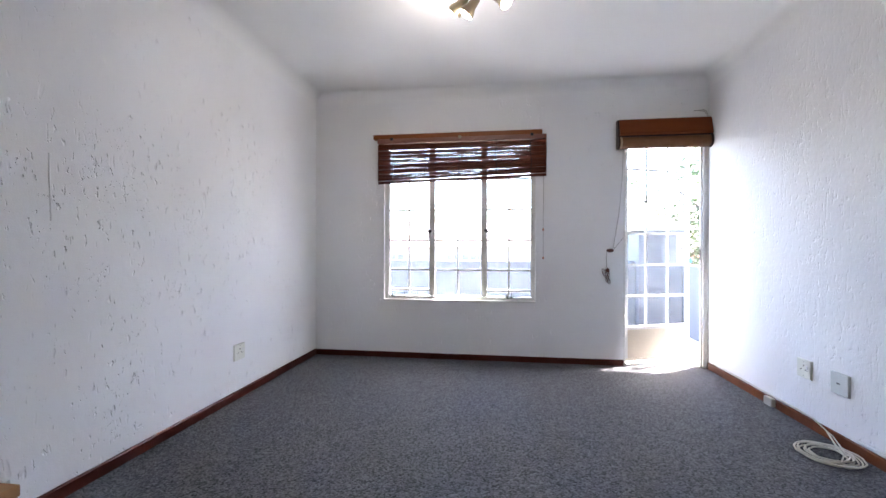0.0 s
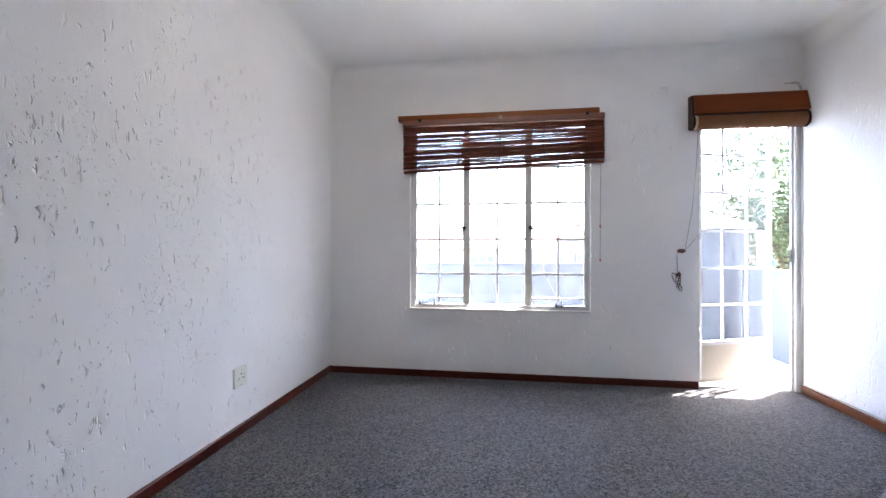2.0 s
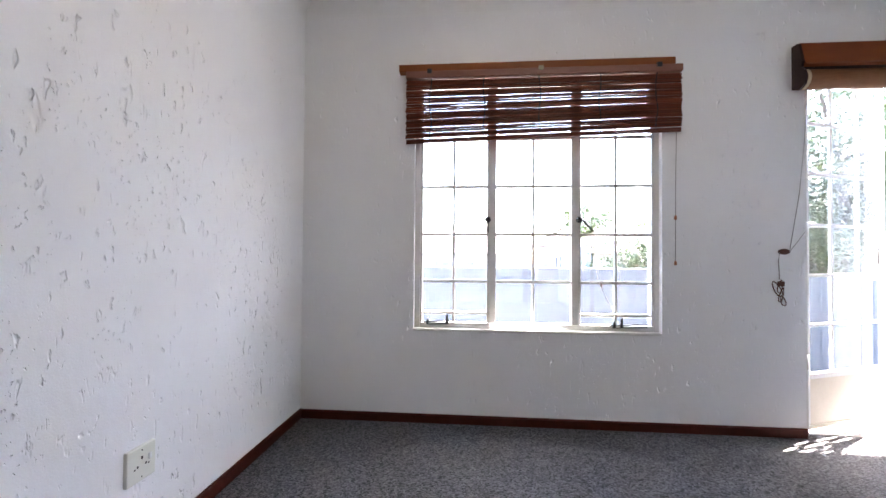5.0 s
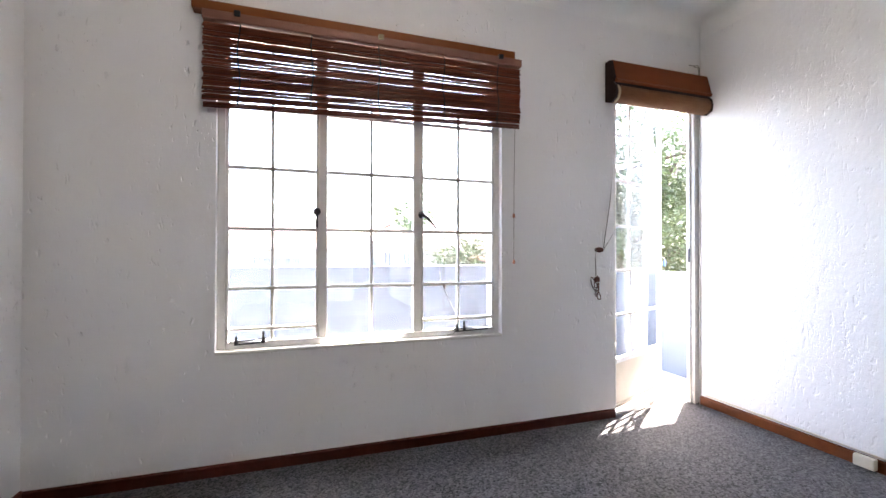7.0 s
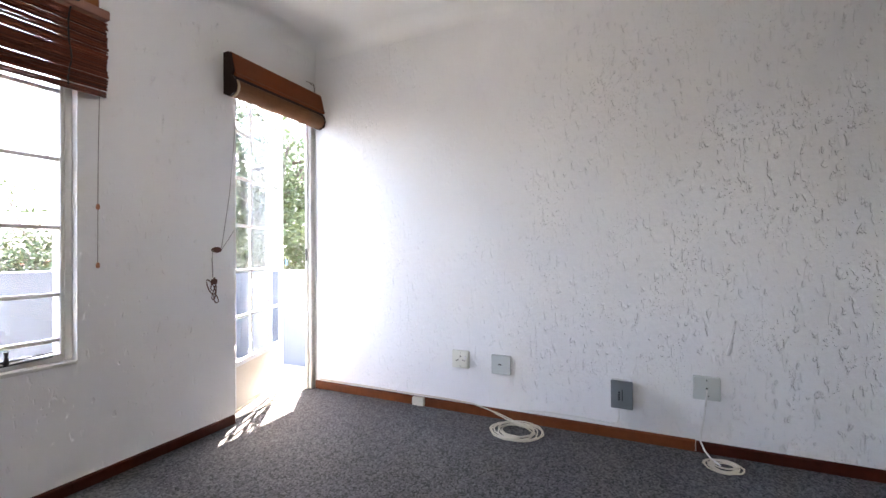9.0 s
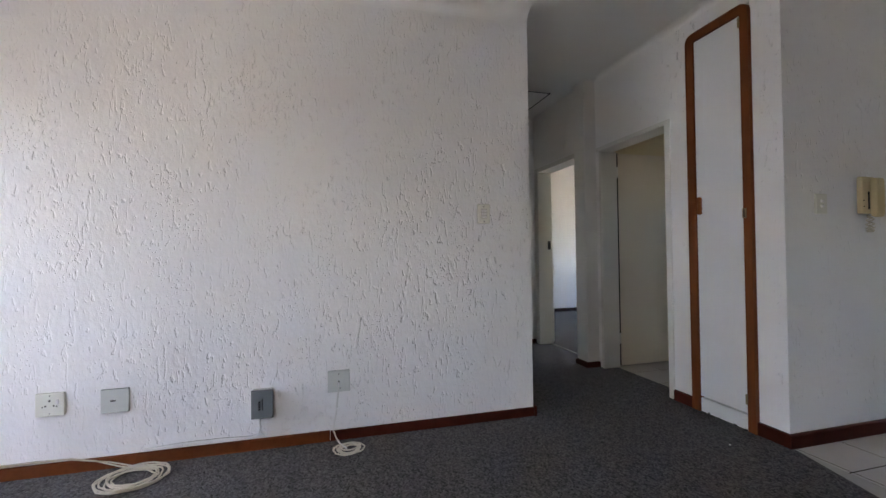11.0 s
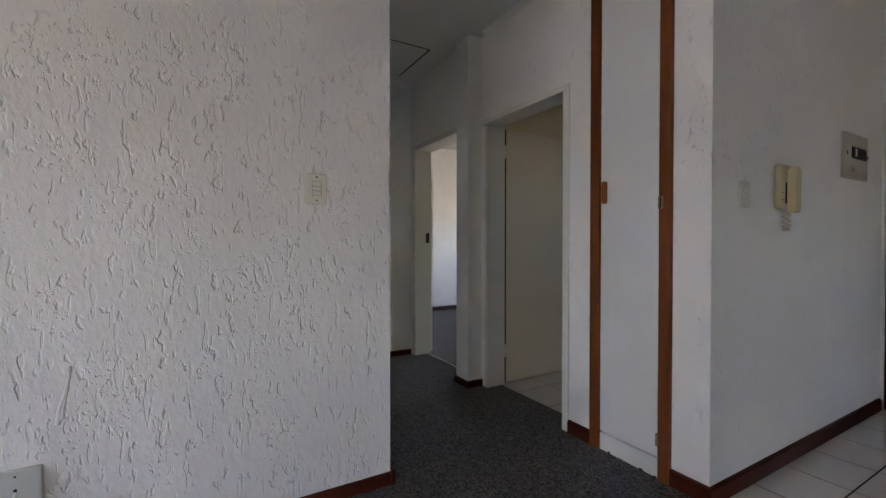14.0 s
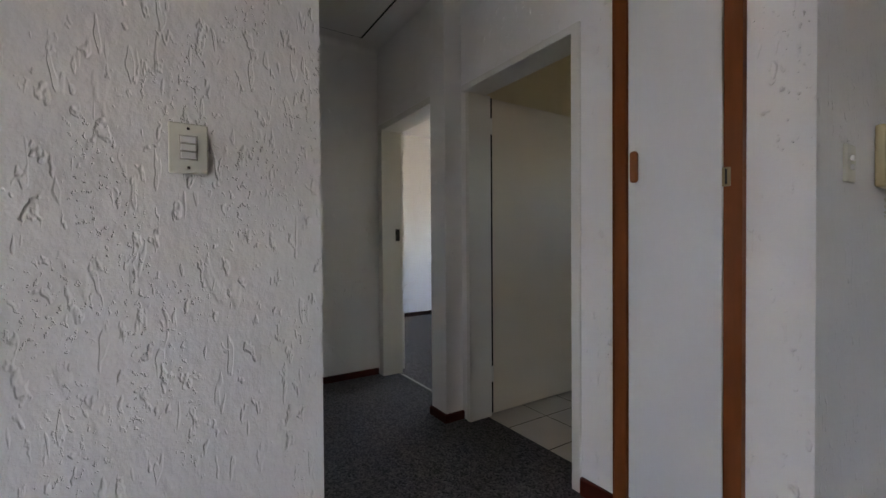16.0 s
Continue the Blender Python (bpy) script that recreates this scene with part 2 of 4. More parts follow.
M_HOUSEBLUE = material("blue_house_wall", (0.27, 0.32, 0.38), 0.85, grain=0.05, blotch=0.08, blotch_scale=0.7)
M_PANE = material("dark_window_pane", (0.12, 0.13, 0.14), 0.15)
M_GRASS = material("dry_lawn", (0.20, 0.17, 0.12), 0.95, grain=0.3, grain_scale=8, blotch=0.3, blotch_scale=0.15)
M_BARK = material("bark", (0.075, 0.055, 0.042), 0.9, grain=0.3, grain_scale=40, blotch=0.2, bump=0.006, bump_scale=30)
M_LEAF = material("leaf_green", (0.052, 0.078, 0.026), 0.5, grain=0.3, grain_scale=3, blotch=0.45, blotch_scale=0.9)
M_LEAFY = material("leaf_yellow_green", (0.10, 0.12, 0.025), 0.5, grain=0.3, grain_scale=3, blotch=0.35, blotch_scale=0.9)
M_BULB = glow("lit_bulb", (1.0, 0.92, 0.80), 2.5)
M_BRASS = material("antique_brass", (0.30, 0.24, 0.15), 0.32, 0.8, grain=0.1, blotch=0.15, blotch_scale=20)
M_BLUE = material("blue_tag", (0.05, 0.22, 0.62), 0.4)
M_TRUNKBOX = material("stained_pine", (0.30, 0.145, 0.055), 0.5, grain=0.25, grain_scale=20, blotch=0.2, blotch_scale=4, stretch=(1, 0.15, 1))


# ---- mesh helpers ----
def add_box(bm, x0, y0, z0, x1, y1, z1, bevel=0.0, seg=2):
    got = bmesh.ops.create_cube(bm, size=1.0)["verts"]
    bmesh.ops.scale(bm, vec=(x1 - x0, y1 - y0, z1 - z0), verts=got)
    bmesh.ops.translate(bm, vec=((x0 + x1) / 2, (y0 + y1) / 2, (z0 + z1) / 2), verts=got)
    if bevel:
        edges = list({e for v in got for e in v.link_edges})
        bmesh.ops.bevel(bm, geom=edges, offset=bevel, segments=seg, profile=0.5, affect="EDGES")
    return bm


def box(x0, y0, z0, x1, y1, z1, bevel=0.0, seg=2):
    return add_box(bmesh.new(), x0, y0, z0, x1, y1, z1, bevel, seg)


def tube(bm, pts, r, sides=8, r1=None):
    """A round tube along points, of radius r (to r1 at the end)."""
    pts = [Vector(p) for p in pts]
    rings = []
    n = len(pts)
    for k, p in enumerate(pts):
        d = (pts[min(k + 1, n - 1)] - pts[max(k - 1, 0)]).normalized()
        a = d.cross(Vector((0, 0, 1)))
        if a.length < 0.1:
            a = d.cross(Vector((1, 0, 0)))
        a.normalize()
        b = d.cross(a)
        rr = r if r1 is None else r + (r1 - r) * k / (n - 1)
        rings.append([bm.verts.new(p + rr * (math.cos(t) * a + math.sin(t) * b)) for t in [2 * math.pi * s / sides for s in range(sides)]])
    for r0, r2 in zip(rings, rings[1:]):
        for s in range(sides):
            f = bm.faces.new((r0[s], r0[(s + 1) % sides], r2[(s + 1) % sides], r2[s]))
            f.smooth = True
    bm.faces.new(rings[0])
    bm.faces.new(rings[-1][::-1])
    return bm


def lathe(bm, centre, axis, profile, sides=20):
    """A turned solid: profile of (distance along axis, radius)."""
    axis = Vector(axis).normalized()
    a = axis.cross(Vector((0, 0, 1)))
    if a.length < 0.1:
        a = axis.cross(Vector((1, 0, 0)))
    a.normalize()
    b = axis.cross(a)
    rings = []
    for h, r in profile:
        c = Vector(centre) + axis * h
        rings.append([bm.verts.new(c + r * (math.cos(t) * a + math.sin(t) * b)) for t in [2 * math.pi * s / sides for s in range(sides)]])
    for r0, r2 in zip(rings, rings[1:]):
        for s in range(sides):
            bm.faces.new((r0[s], r0[(s + 1) % sides], r2[(s + 1) % sides], r2[s])).smooth = True
    bm.faces.new(rings[0])
    bm.faces.new(rings[-1][::-1])
    return bm


def prism(bm, outline, z0, z1):
    lo = [bm.verts.new((x, y, z0)) for x, y in outline]
    hi = [bm.verts.new((x, y, z1)) for x, y in outline]
    bm.faces.new(hi)
    bm.faces.new(lo[::-1])
    n = len(outline)
    for k in range(n):
        bm.faces.new((lo[k], lo[(k + 1) % n], hi[(k + 1) % n], hi[k]))
    return bm


def sweep(bm, profile, path, along):
    """A profile of (out, up) swept straight from path[0] to path[1]; along gives the outward direction in plan."""
    p0, p1 = [Vector((*p, 0)) for p in path]
    out = Vector((*along, 0))
    r0 = [bm.verts.new(p0 + out * o + Vector((0, 0, u))) for o, u in profile]
    r1 = [bm.verts.new(p1 + out * o + Vector((0, 0, u))) for o, u in profile]
    n = len(profile)
    for k in range(n):
        bm.faces.new((r0[k], r0[(k + 1) % n], r1[(k + 1) % n], r1[k]))
    bm.faces.new(r0[::-1])
    bm.faces.new(r1)
    return bm


def finish(ob, bm, mat):
    bmesh.ops.recalc_face_normals(bm, faces=bm.faces)
    bm.to_mesh(ob.data)
    bm.free()
    ob.data.materials.append(mat)
    return ob


def part(name, bm, mat, parent=None, label=""):
    ob = finish(new(name, bpy.data.meshes.new(name)), bm, mat)
    if parent:
        ob.parent = parent
        ob.matrix_parent_inverse = Matrix.Translation(parent.location).inverted() if parent.parent is None else Matrix()
    if label:
        ob["label"] = label
    return ob


def thing(name, at, label, category, group="", kind=""):
    """An Empty at the thing's base, with parts added in world places."""
    ob = new(name)
    ob.empty_display_size = 0.05
    ob.location = at
    return tagged(ob, label, category, group, kind)


def structure(name, bm, mat, label="", category=""):
    return tagged(part(name, bm, mat), label, category, kind="structure")


def wall(name, axis, face, back, span, height, holes, mat, label, category="wall"):
    """A wall with openings through it. axis 'x': runs along x, between y=face and y=back. holes: (u0, u1, z0, z1)."""
    us = sorted({span[0], span[1], *[h[0] for h in holes], *[h[1] for h in holes]})
    zs = sorted({height[0], height[1], *[h[2] for h in holes], *[h[3] for h in holes]})

    def solid(i, k):
        if not (0 <= i < len(us) - 1 and 0 <= k < len(zs) - 1):
            return False
        u, z = (us[i] + us[i + 1]) / 2, (zs[k] + zs[k + 1]) / 2
        return not any(h[0] < u < h[1] and h[2] < z < h[3] for h in holes)

    bm = bmesh.new()
    cache = {}

    def v(u, w, z):
        key = (u, w, z)
        if key not in cache:
            cache[key] = bm.verts.new((u, w, z) if axis == "x" else (w, u, z))
        return cache[key]

    for i in range(len(us) - 1):
        for k in range(len(zs) - 1):
            if not solid(i, k):
                continue
            u0, u1, z0, z1 = us[i], us[i + 1], zs[k], zs[k + 1]
            for w in (face, back):
                bm.faces.new((v(u0, w, z0), v(u1, w, z0), v(u1, w, z1), v(u0, w, z1)))
            if not solid(i - 1, k):
                bm.faces.new((v(u0, face, z0), v(u0, back, z0), v(u0, back, z1), v(u0, face, z1)))
            if not solid(i + 1, k):
                bm.faces.new((v(u1, face, z0), v(u1, back, z0), v(u1, back, z1), v(u1, face, z1)))
            if not solid(i, k - 1):
                bm.faces.new((v(u0, face, z0), v(u1, face, z0), v(u1, back, z0), v(u0, back, z0)))
            if not solid(i, k + 1):
                bm.faces.new((v(u0, face, z1), v(u1, face, z1), v(u1, back, z1), v(u0, back, z1)))
    return structure(name, bm, mat, label, category)


# ---- large structure ----
W, N, E, S, C = -1.782, 5.65, 2.097, 0.563, 1.267
TOP, CEIL = 2.80, 2.74
NO = 5.87
wall("wall_north", "x", N, NO, (-2.0, 7.0), (-0.3, TOP), [(-1.036, 0.507, 0.60, 2.215), (1.335, E + 0.12, -0.3, 2.22)], M_WALLSMOOTH, "white rough-plastered wall with a window and a balcony door")
# its small opening is out of view, added to bring daylight to the entry
wall("wall_west", "y", W, W - 0.2, (-1.9, N), (-0.3, TOP), [(-0.86, -0.66, 1.25, 1.80)], M_WALL, "white rough-plastered wall with trowel marks")
wall("wall_east", "y", E, E + 0.13, (1.696, N), (-0.3, TOP), [], M_WALLROUGH, "white rough-plastered wall with sockets near the floor")
wall("wall_corridor_north", "x", 1.699, 1.82, (E + 0.13, 4.15), (-0.3, TOP), [], M_WALLSMOOTH, "white plastered corridor wall")
wall("wall_corridor_end", "y", 4.15, 4.30, (0.36, 1.82), (-0.3, TOP), [], M_WALLSMOOTH, "white plastered wall at the corridor's end")
wall("wall_corridor_south", "x", S, 0.41, (C + 0.12, 2.926), (-0.3, TOP), [(1.441, 1.892, -0.3, 2.585), (2.109, 2.926, -0.3, 2.04)], M_WALLSMOOTH, "white plastered corridor wall with cupboard and doorway")
structure("wall_pier_side", box(2.926, 0.41, -0.3, 3.01, 0.535, TOP), M_WALLSMOOTH, "white plastered strip of wall", "wall")
structure("wall_pier", box(3.01, 0.36, -0.3, 3.185, 0.662, TOP, 0.006), M_WALLSMOOTH, "white plastered pier between two doorways", "wall")
wall("wall_bedroom_north", "x", 0.600, 0.44, (3.185, 4.15), (-0.3, TOP), [(3.185, 4.075, -0.3, 2.07)], M_WALLSMOOTH, "white wall over the bedroom doorway")
wall("wall_bedroom_north_2", "x", 0.48, 0.36, (4.30, 6.6), (-0.3, TOP), [], M_WALLSMOOTH, "plain white bedroom wall")
wall("wall_bedroom_east", "y", 6.46, 6.60, (-3.35, 0.36), (-0.3, TOP), [], M_WALLSMOOTH, "plain white bedroom wall")
# opening out of view, added so daylight reaches the bedroom wall
wall("wall_bedroom_south", "x", -3.20, -3.35, (3.0, 6.46), (-0.3, TOP), [(4.95, 5.92, 0.97, 2.00)], M_WALLSMOOTH, "plain bedroom wall with an unseen opening added for daylight")
wall("wall_bath_bedroom", "y", 3.01, 3.13, (-3.2, 0.36), (-0.3, TOP), [], M_BATHWALL, "plain white partition")
# small unseen opening added to brighten the bathroom
wall("wall_bath_south", "x", -1.60, -1.75, (1.387, 3.01), (-0.3, TOP), [(2.07, 2.34, 1.52, 1.84)], M_BATHWALL, "plain bathroom wall")
wall("wall_entry", "y", C, C + 0.12, (-1.545, S), (-0.3, TOP), [], M_WALLSMOOTH, "white plastered wall with an intercom and a distribution board")
wall("wall_entrance", "x", -1.545, -1.75, (W, 1.387), (-0.3, TOP), [(0.40, 1.264, -0.3, 2.075)], M_WALLSMOOTH, "white plastered wall with the entrance door")

structure("ceiling", box(-2.0, -3.4, CEIL, 7.0, N + 0.001, CEIL + 0.15), M_CEIL, "flat white painted ceiling", "ceiling")
# out of view; the overhang is added to trim sunlight at door and window
structure("roof_slab", box(-2.2, -3.6, CEIL + 0.16, 7.2, 6.44, CEIL + 0.35), M_OUT, "unseen flat roof slab, overhang added to cut the sun patch", "roof")
structure("floor", box(-2.0, -3.4, -0.35, 7.0, NO, -0.022), M_GROUT, "dark screed under the floor coverings", "floor")

bm = prism(bmesh.new(), [(W - 0.01, N + 0.05), (E + 0.01, N + 0.05), (E + 0.01, 1.70), (4.16, 1.70), (4.16, 0.468), (3.1, 0.468), (2.93, 0.395), (2.1, 0.395), (2.1, 0.52), (C, 0.556), (0.806, 0.690), (0.55, 0.75), (W - 0.01, 0.78)], -0.02, 0.0)
structure("carpet", bm, M_CARPET, "dark grey loop-pile fitted carpet", "carpet")
structure("carpet_bedroom", box(3.13, -3.2, -0.02, 6.46, 0.445, 0.0), M_CARPET, "dark grey fitted bedroom carpet", "carpet")
structure("threshold_strip", box(3.185, 0.445, -0.02, 4.055, 0.468, 0.004, 0.002), M_STRIP, "pale metal carpet strip in the doorway", "threshold")

# cove cornice: quarter-round hollow
COVE = [(0.0, 0.0)] + [(0.11 * (1 - math.sin(math.pi / 2 * k / 10)) , -0.11 * (1 - math.cos(math.pi / 2 * k / 10))) for k in range(0, 11)]
for p0, p1, out in [((W, 0.0), (W, N), (1, 0)), ((W, N), (E, N), (0, -1)), ((E, N), (E, 1.70), (-1, 0)), ((C, S), (2.926, S), (0, 1)), ((C, S), (C, -1.545), (-1, 0)), ((W, -1.545), (C, -1.545), (0, 1)), ((4.15, 1.69), (4.15, 0.48), (-1, 0))]:
    size = 1.0 if p0[0] != C and p0[0] < 4 and p0[1] > -1 else 0.45
    bm = sweep(bmesh.new(), [(o * size, CEIL + u * size) for o, u in COVE], (p0, p1), out)
    structure("cornice", bm, M_CEIL, "white coved plaster cornice", "cornice")

# skirting boards
def skirting(p0, p1, out, high=0.07, thick=0.018, mat=M_SKIRT, label="red-brown varnished wooden skirting board"):
    prof = [(0, -0.01), (thick, -0.01), (thick, high - 0.008), (thick - 0.004, high - 0.002), (thick - 0.009, high), (0, high)]
    return structure("baseboard", sweep(bmesh.new(), prof, (p0, p1), out), mat, label, "skirting board")


skirting((W, 0.6), (W, N), (1, 0), 0.060, 0.013)
skirting((W + 0.013, N), (1.335, N), (0, -1), 0.056, 0.012)
# length near the balcony door takes the lit skirting colour
skirting((E, N), (E, 3.02), (-1, 0), 0.062, 0.011, mat=M_SKIRTE, label="orange-brown varnished wooden skirting board, door light in its colour, cable on it")
skirting((E, 3.017), (E, 1.696), (-1, 0), 0.058, 0.011)
skirting((E - 0.018, 1.696), (4.15, 1.696), (0, -1))
skirting((C, S), (1.437, S), (0, 1), 0.075)
skirting((1.897, S), (2.062, S), (0, 1), 0.075)
skirting((C, S + 0.018), (C, -1.52), (-1, 0), 0.074)
skirting((3.01, 0.535), (3.01, 0.680), (-1, 0), 0.05)
skirting((3.01, 0.662), (3.185, 0.662), (0, 1), 0.05)
skirting((4.15, 1.69), (4.15, 0.615), (-1, 0), 0.05)
skirting((6.46, -3.2), (6.46, 0.36), (-1, 0), 0.06, mat=M_ENTDARK, label="dark brown wooden skirting board in the bedroom")

# balcony
structure("balcony_floor", box(-4.0, NO, -0.3, 2.74, 7.75, -0.02), M_BALCONY, "pale sunlit balcony floor", "floor")
structure("door_threshold", box(1.335, 5.70, -0.022, E + 0.118, NO + 0.03, 0.004, 0.003), M_BALCONY, "pale worn concrete door sill", "threshold")
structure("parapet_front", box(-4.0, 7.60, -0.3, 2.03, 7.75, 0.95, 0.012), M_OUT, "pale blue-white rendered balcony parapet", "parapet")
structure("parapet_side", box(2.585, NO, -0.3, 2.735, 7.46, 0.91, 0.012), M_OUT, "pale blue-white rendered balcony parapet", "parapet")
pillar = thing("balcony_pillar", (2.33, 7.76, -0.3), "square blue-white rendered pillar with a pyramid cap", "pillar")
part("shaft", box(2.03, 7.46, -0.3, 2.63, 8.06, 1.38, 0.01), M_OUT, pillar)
bm = bmesh.new()
q = [bm.verts.new(c) for c in ((1.95, 7.38, 1.38), (2.71, 7.38, 1.38), (2.71, 8.14, 1.38), (1.95, 8.14, 1.38))]
q2 = [bm.verts.new(c) for c in ((1.95, 7.38, 1.42), (2.71, 7.38, 1.42), (2.71, 8.14, 1.42), (1.95, 8.14, 1.42))]
tip = bm.verts.new((2.33, 7.76, 1.60))
bm.faces.new(q[::-1])
for k in range(4):
    bm.faces.new((q[k], q[(k + 1) % 4], q2[(k + 1) % 4], q2[k]))
    bm.faces.new((q2[k], q2[(k + 1) % 4], tip))
part("cap", bm, M_HOUSE, pillar, "white pyramid-shaped pillar cap")


# ---- the window ----
def bar_box(bm, x0, x1, z0, z1, y0=5.696, y1=5.724):
    add_box(bm, x0, y0, z0, x1, y1, z1, 0.003, 1)


window = tagged(thing("window_1", (-0.265, 5.708, 0.60), "white steel casement window with small panes", "window"), kind="structure")
part("window_sill", box(-1.036, N - 0.006, 0.585, 0.507, NO + 0.02, 0.601, 0.003), M_STEEL, window)
bm = bmesh.new()
for x0, x1, z0, z1 in [(-1.036, -0.999, 0.601, 2.215), (0.476, 0.507, 0.601, 2.215), (-0.999, 0.476, 0.601, 0.636), (-0.999, 0.476, 2.175, 2.215), (-0.552, -0.507, 0.636, 2.175), (-0.030, 0.015, 0.636, 2.175)]:
    bar_box(bm, x0, x1, z0, z1, 5.690, 5.730)
part("window_frame", bm, M_STEEL, window)
ROWS_Z = [0.904, 1.209, 1.521, 1.832]
LIGHTS = [(-0.999, -0.552, -0.781, True), (-0.507, -0.030, -0.269, False), (0.015, 0.476, 0.247, True)]
for x0, x1, xm, opens in LIGHTS:
    rows = ([0.698] if opens else []) + ROWS_Z
    for z in rows:
        bm = bmesh.new()
        bar_box(bm, x0, x1, z - 0.009, z + 0.009)
        part("glazing_bar", bm, M_STEEL, window)
    bm = bmesh.new()
    bar_box(bm, xm - 0.008, xm + 0.008, 0.636, 2.175, 5.698, 5.722)
    part("glazing_bar", bm, M_STEEL, window)
    zs = [0.636] + rows + [2.175]
    for z0, z1 in zip(zs, zs[1:]):
        for a, b in ((x0, xm - 0.008), (xm + 0.008, x1)):
            pane = part("pane", box(a, 5.708, z0 + 0.009, b, 5.712, z1 - 0.009), M_GLASS, window)
            pane.visible_shadow = False
    if opens:
        bm = bmesh.new()
        for a, b in ((x0, x0 + 0.014), (x1 - 0.014, x1)):
            bar_box(bm, a, b, 0.636, 2.175, 5.692, 5.728)
        part("casement_stile", bm, M_STEEL, window)


def lever(x, tip):
    bm = lathe(bmesh.new(), (x, 5.692, 1.305), (0, -1, 0), [(0, 0.021), (0.012, 0.021), (0.02, 0.014), (0.03, 0.012)], 14)
    tube(bm, [(x, 5.663, 1.305), (x + (tip[0] - x) * 0.3, 5.658, 1.300 + (tip[1] - 1.305) * 0.15), (x + (tip[0] - x) * 0.7, 5.660, 1.300 + (tip[1] - 1.305) * 0.6), (tip[0], 5.666, tip[1])], 0.009, 8, 0.005)
    part("window_handle", bm, M_BLACK, window, "black iron window handle")


lever(-0.562, (-0.563, 1.215))
lever(0.018, (0.105, 1.222))


def stay(x0, x1, knob):
    bm = tube(bmesh.new(), [(x0, 5.673, 0.640), ((x0 + x1) / 2, 5.666, 0.646), (x1, 5.673, 0.652)], 0.0045, 6)
    tube(bm, [(x0 + 0.02, 5.678, 0.625), (x1 - 0.01, 5.678, 0.632)], 0.004, 6)
    for x in (x0 + 0.03, knob):
        lathe(bm, (x, 5.673, 0.628), (0, 0, 1), [(0, 0.008), (0.012, 0.012), (0.024, 0.008), (0.040, 0.006)], 10)
    tube(bm, [(knob, 5.673, 0.655), (knob, 5.671, 0.685)], 0.005, 6, 0.009)
    part("casement_stay", bm, M_BLACK, window, "black iron casement stay")


stay(-0.975, -0.80, -0.82)
stay(0.20, 0.44, 0.275)

cord = thing("loose_cord", (0.20, 5.683, 0.61), "thin grey cord with a bead hanging in the window", "cord")
bm = tube(bmesh.new(), [(0.125, 5.684, 0.985), (0.128, 5.682, 0.93), (0.155, 5.681, 0.87), (0.19, 5.681, 0.80), (0.225, 5.681, 0.73), (0.235, 5.678, 0.66), (0.21, 5.673, 0.615), (0.17, 5.673, 0.607)], 0.0022, 6)
part("cord", bm, M_CORDGREY, cord)
part("bead", lathe(bmesh.new(), (0.150, 5.681, 0.905), (0.25, 0, -1), [(0, 0.003), (0.008, 0.007), (0.022, 0.007), (0.03, 0.003)], 10), M_CORD, cord)

# ---- window blind ----
rnd = random.Random(5)
blind = thing("bamboo_blind", (-0.28, 5.60, 1.80), "red-brown bamboo roll blind, half raised and hanging crooked", "blind")
part("valance", box(-1.134, 5.588, 2.243, 0.566, 5.65, 2.288, 0.004), M_WOODLIGHT, blind, "orange-brown wooden valance board")
part("head_rail", box(-1.088, 5.575, 2.196, 0.604, 5.625, 2.240, 0.005), M_RAIL, blind, "pinkish-brown wooden head rail")
SLATS = 44
GAPS = {8: 0.0046, 12: 0.0008, 13: 0.0009, 15: 0.0010, 16: 0.0008, 18: 0.0010, 20: 0.0006, 22: 0.0009, 24: 0.0007, 26: 0.0010, 28: 0.0006, 30: 0.0010, 32: 0.0007, 34: 0.0010, 36: 0.0014, 37: 0.0013, 38: 0.0010}
run = 0.0
for k in range(SLATS):
    f = (k + 0.5) / SLATS
    run += GAPS.get(k, 0.0)
    f = (k * 0.0076 + run) / (SLATS * 0.0076 + sum(GAPS.values()))
    zl = 2.187 - f * (2.187 - 1.813)
    zr = 2.187 - f * (2.187 - 1.865)
    bm = bmesh.new()
    xl, xr = -1.088 + rnd.uniform(-0.004, 0.006), 0.606 + rnd.uniform(-0.006, 0.004)
    n = 9
    wob = [rnd.gauss(0, 0.0004) + (0.0003 * math.sin(2.2 * s + 0.35 * k) if 7 < k < 38 else 0.0) for s in range(n)]
    high = rnd.choice((0.0037, 0.0040, 0.0044))
    yy = 5.604 + rnd.uniform(-0.005, 0.005)
    rings = []
    for s in range(n):
        u = s / (n - 1)
        x, z = xl + (xr - xl) * u, zl + (zr - zl) * u + wob[s]
        rings.append([bm.verts.new((x, yy + dy, z + dz)) for dy, dz in ((-0.0035, -0.3 * high), (-0.0015, -high), (0.0025, -high), (0.0025, high), (-0.0015, high), (-0.0035, 0.3 * high))])
    for r0, r1 in zip(rings, rings[1:]):
        for s in range(6):
            bm.faces.new((r0[s], r0[(s + 1) % 6], r1[(s + 1) % 6], r1[s]))
    bm.faces.new(rings[0])
    bm.faces.new(rings[-1][::-1])
    part("slat", bm, M_SLAT, blind)
for k in range(4):
    bm = bmesh.new()
    zl, zr = 1.787 + 0.007 * k, 1.839 + 0.007 * k
    tube(bm, [(-1.086, 5.612 + 0.006 * (k % 2), zl), (-0.3, 5.612 + 0.006 * (k % 2), (zl + zr) / 2 + 0.001), (0.605, 5.612 + 0.006 * (k % 2), zr)], 0.0045, 8)
    part("bottom_slat", bm, M_SLAT, blind)
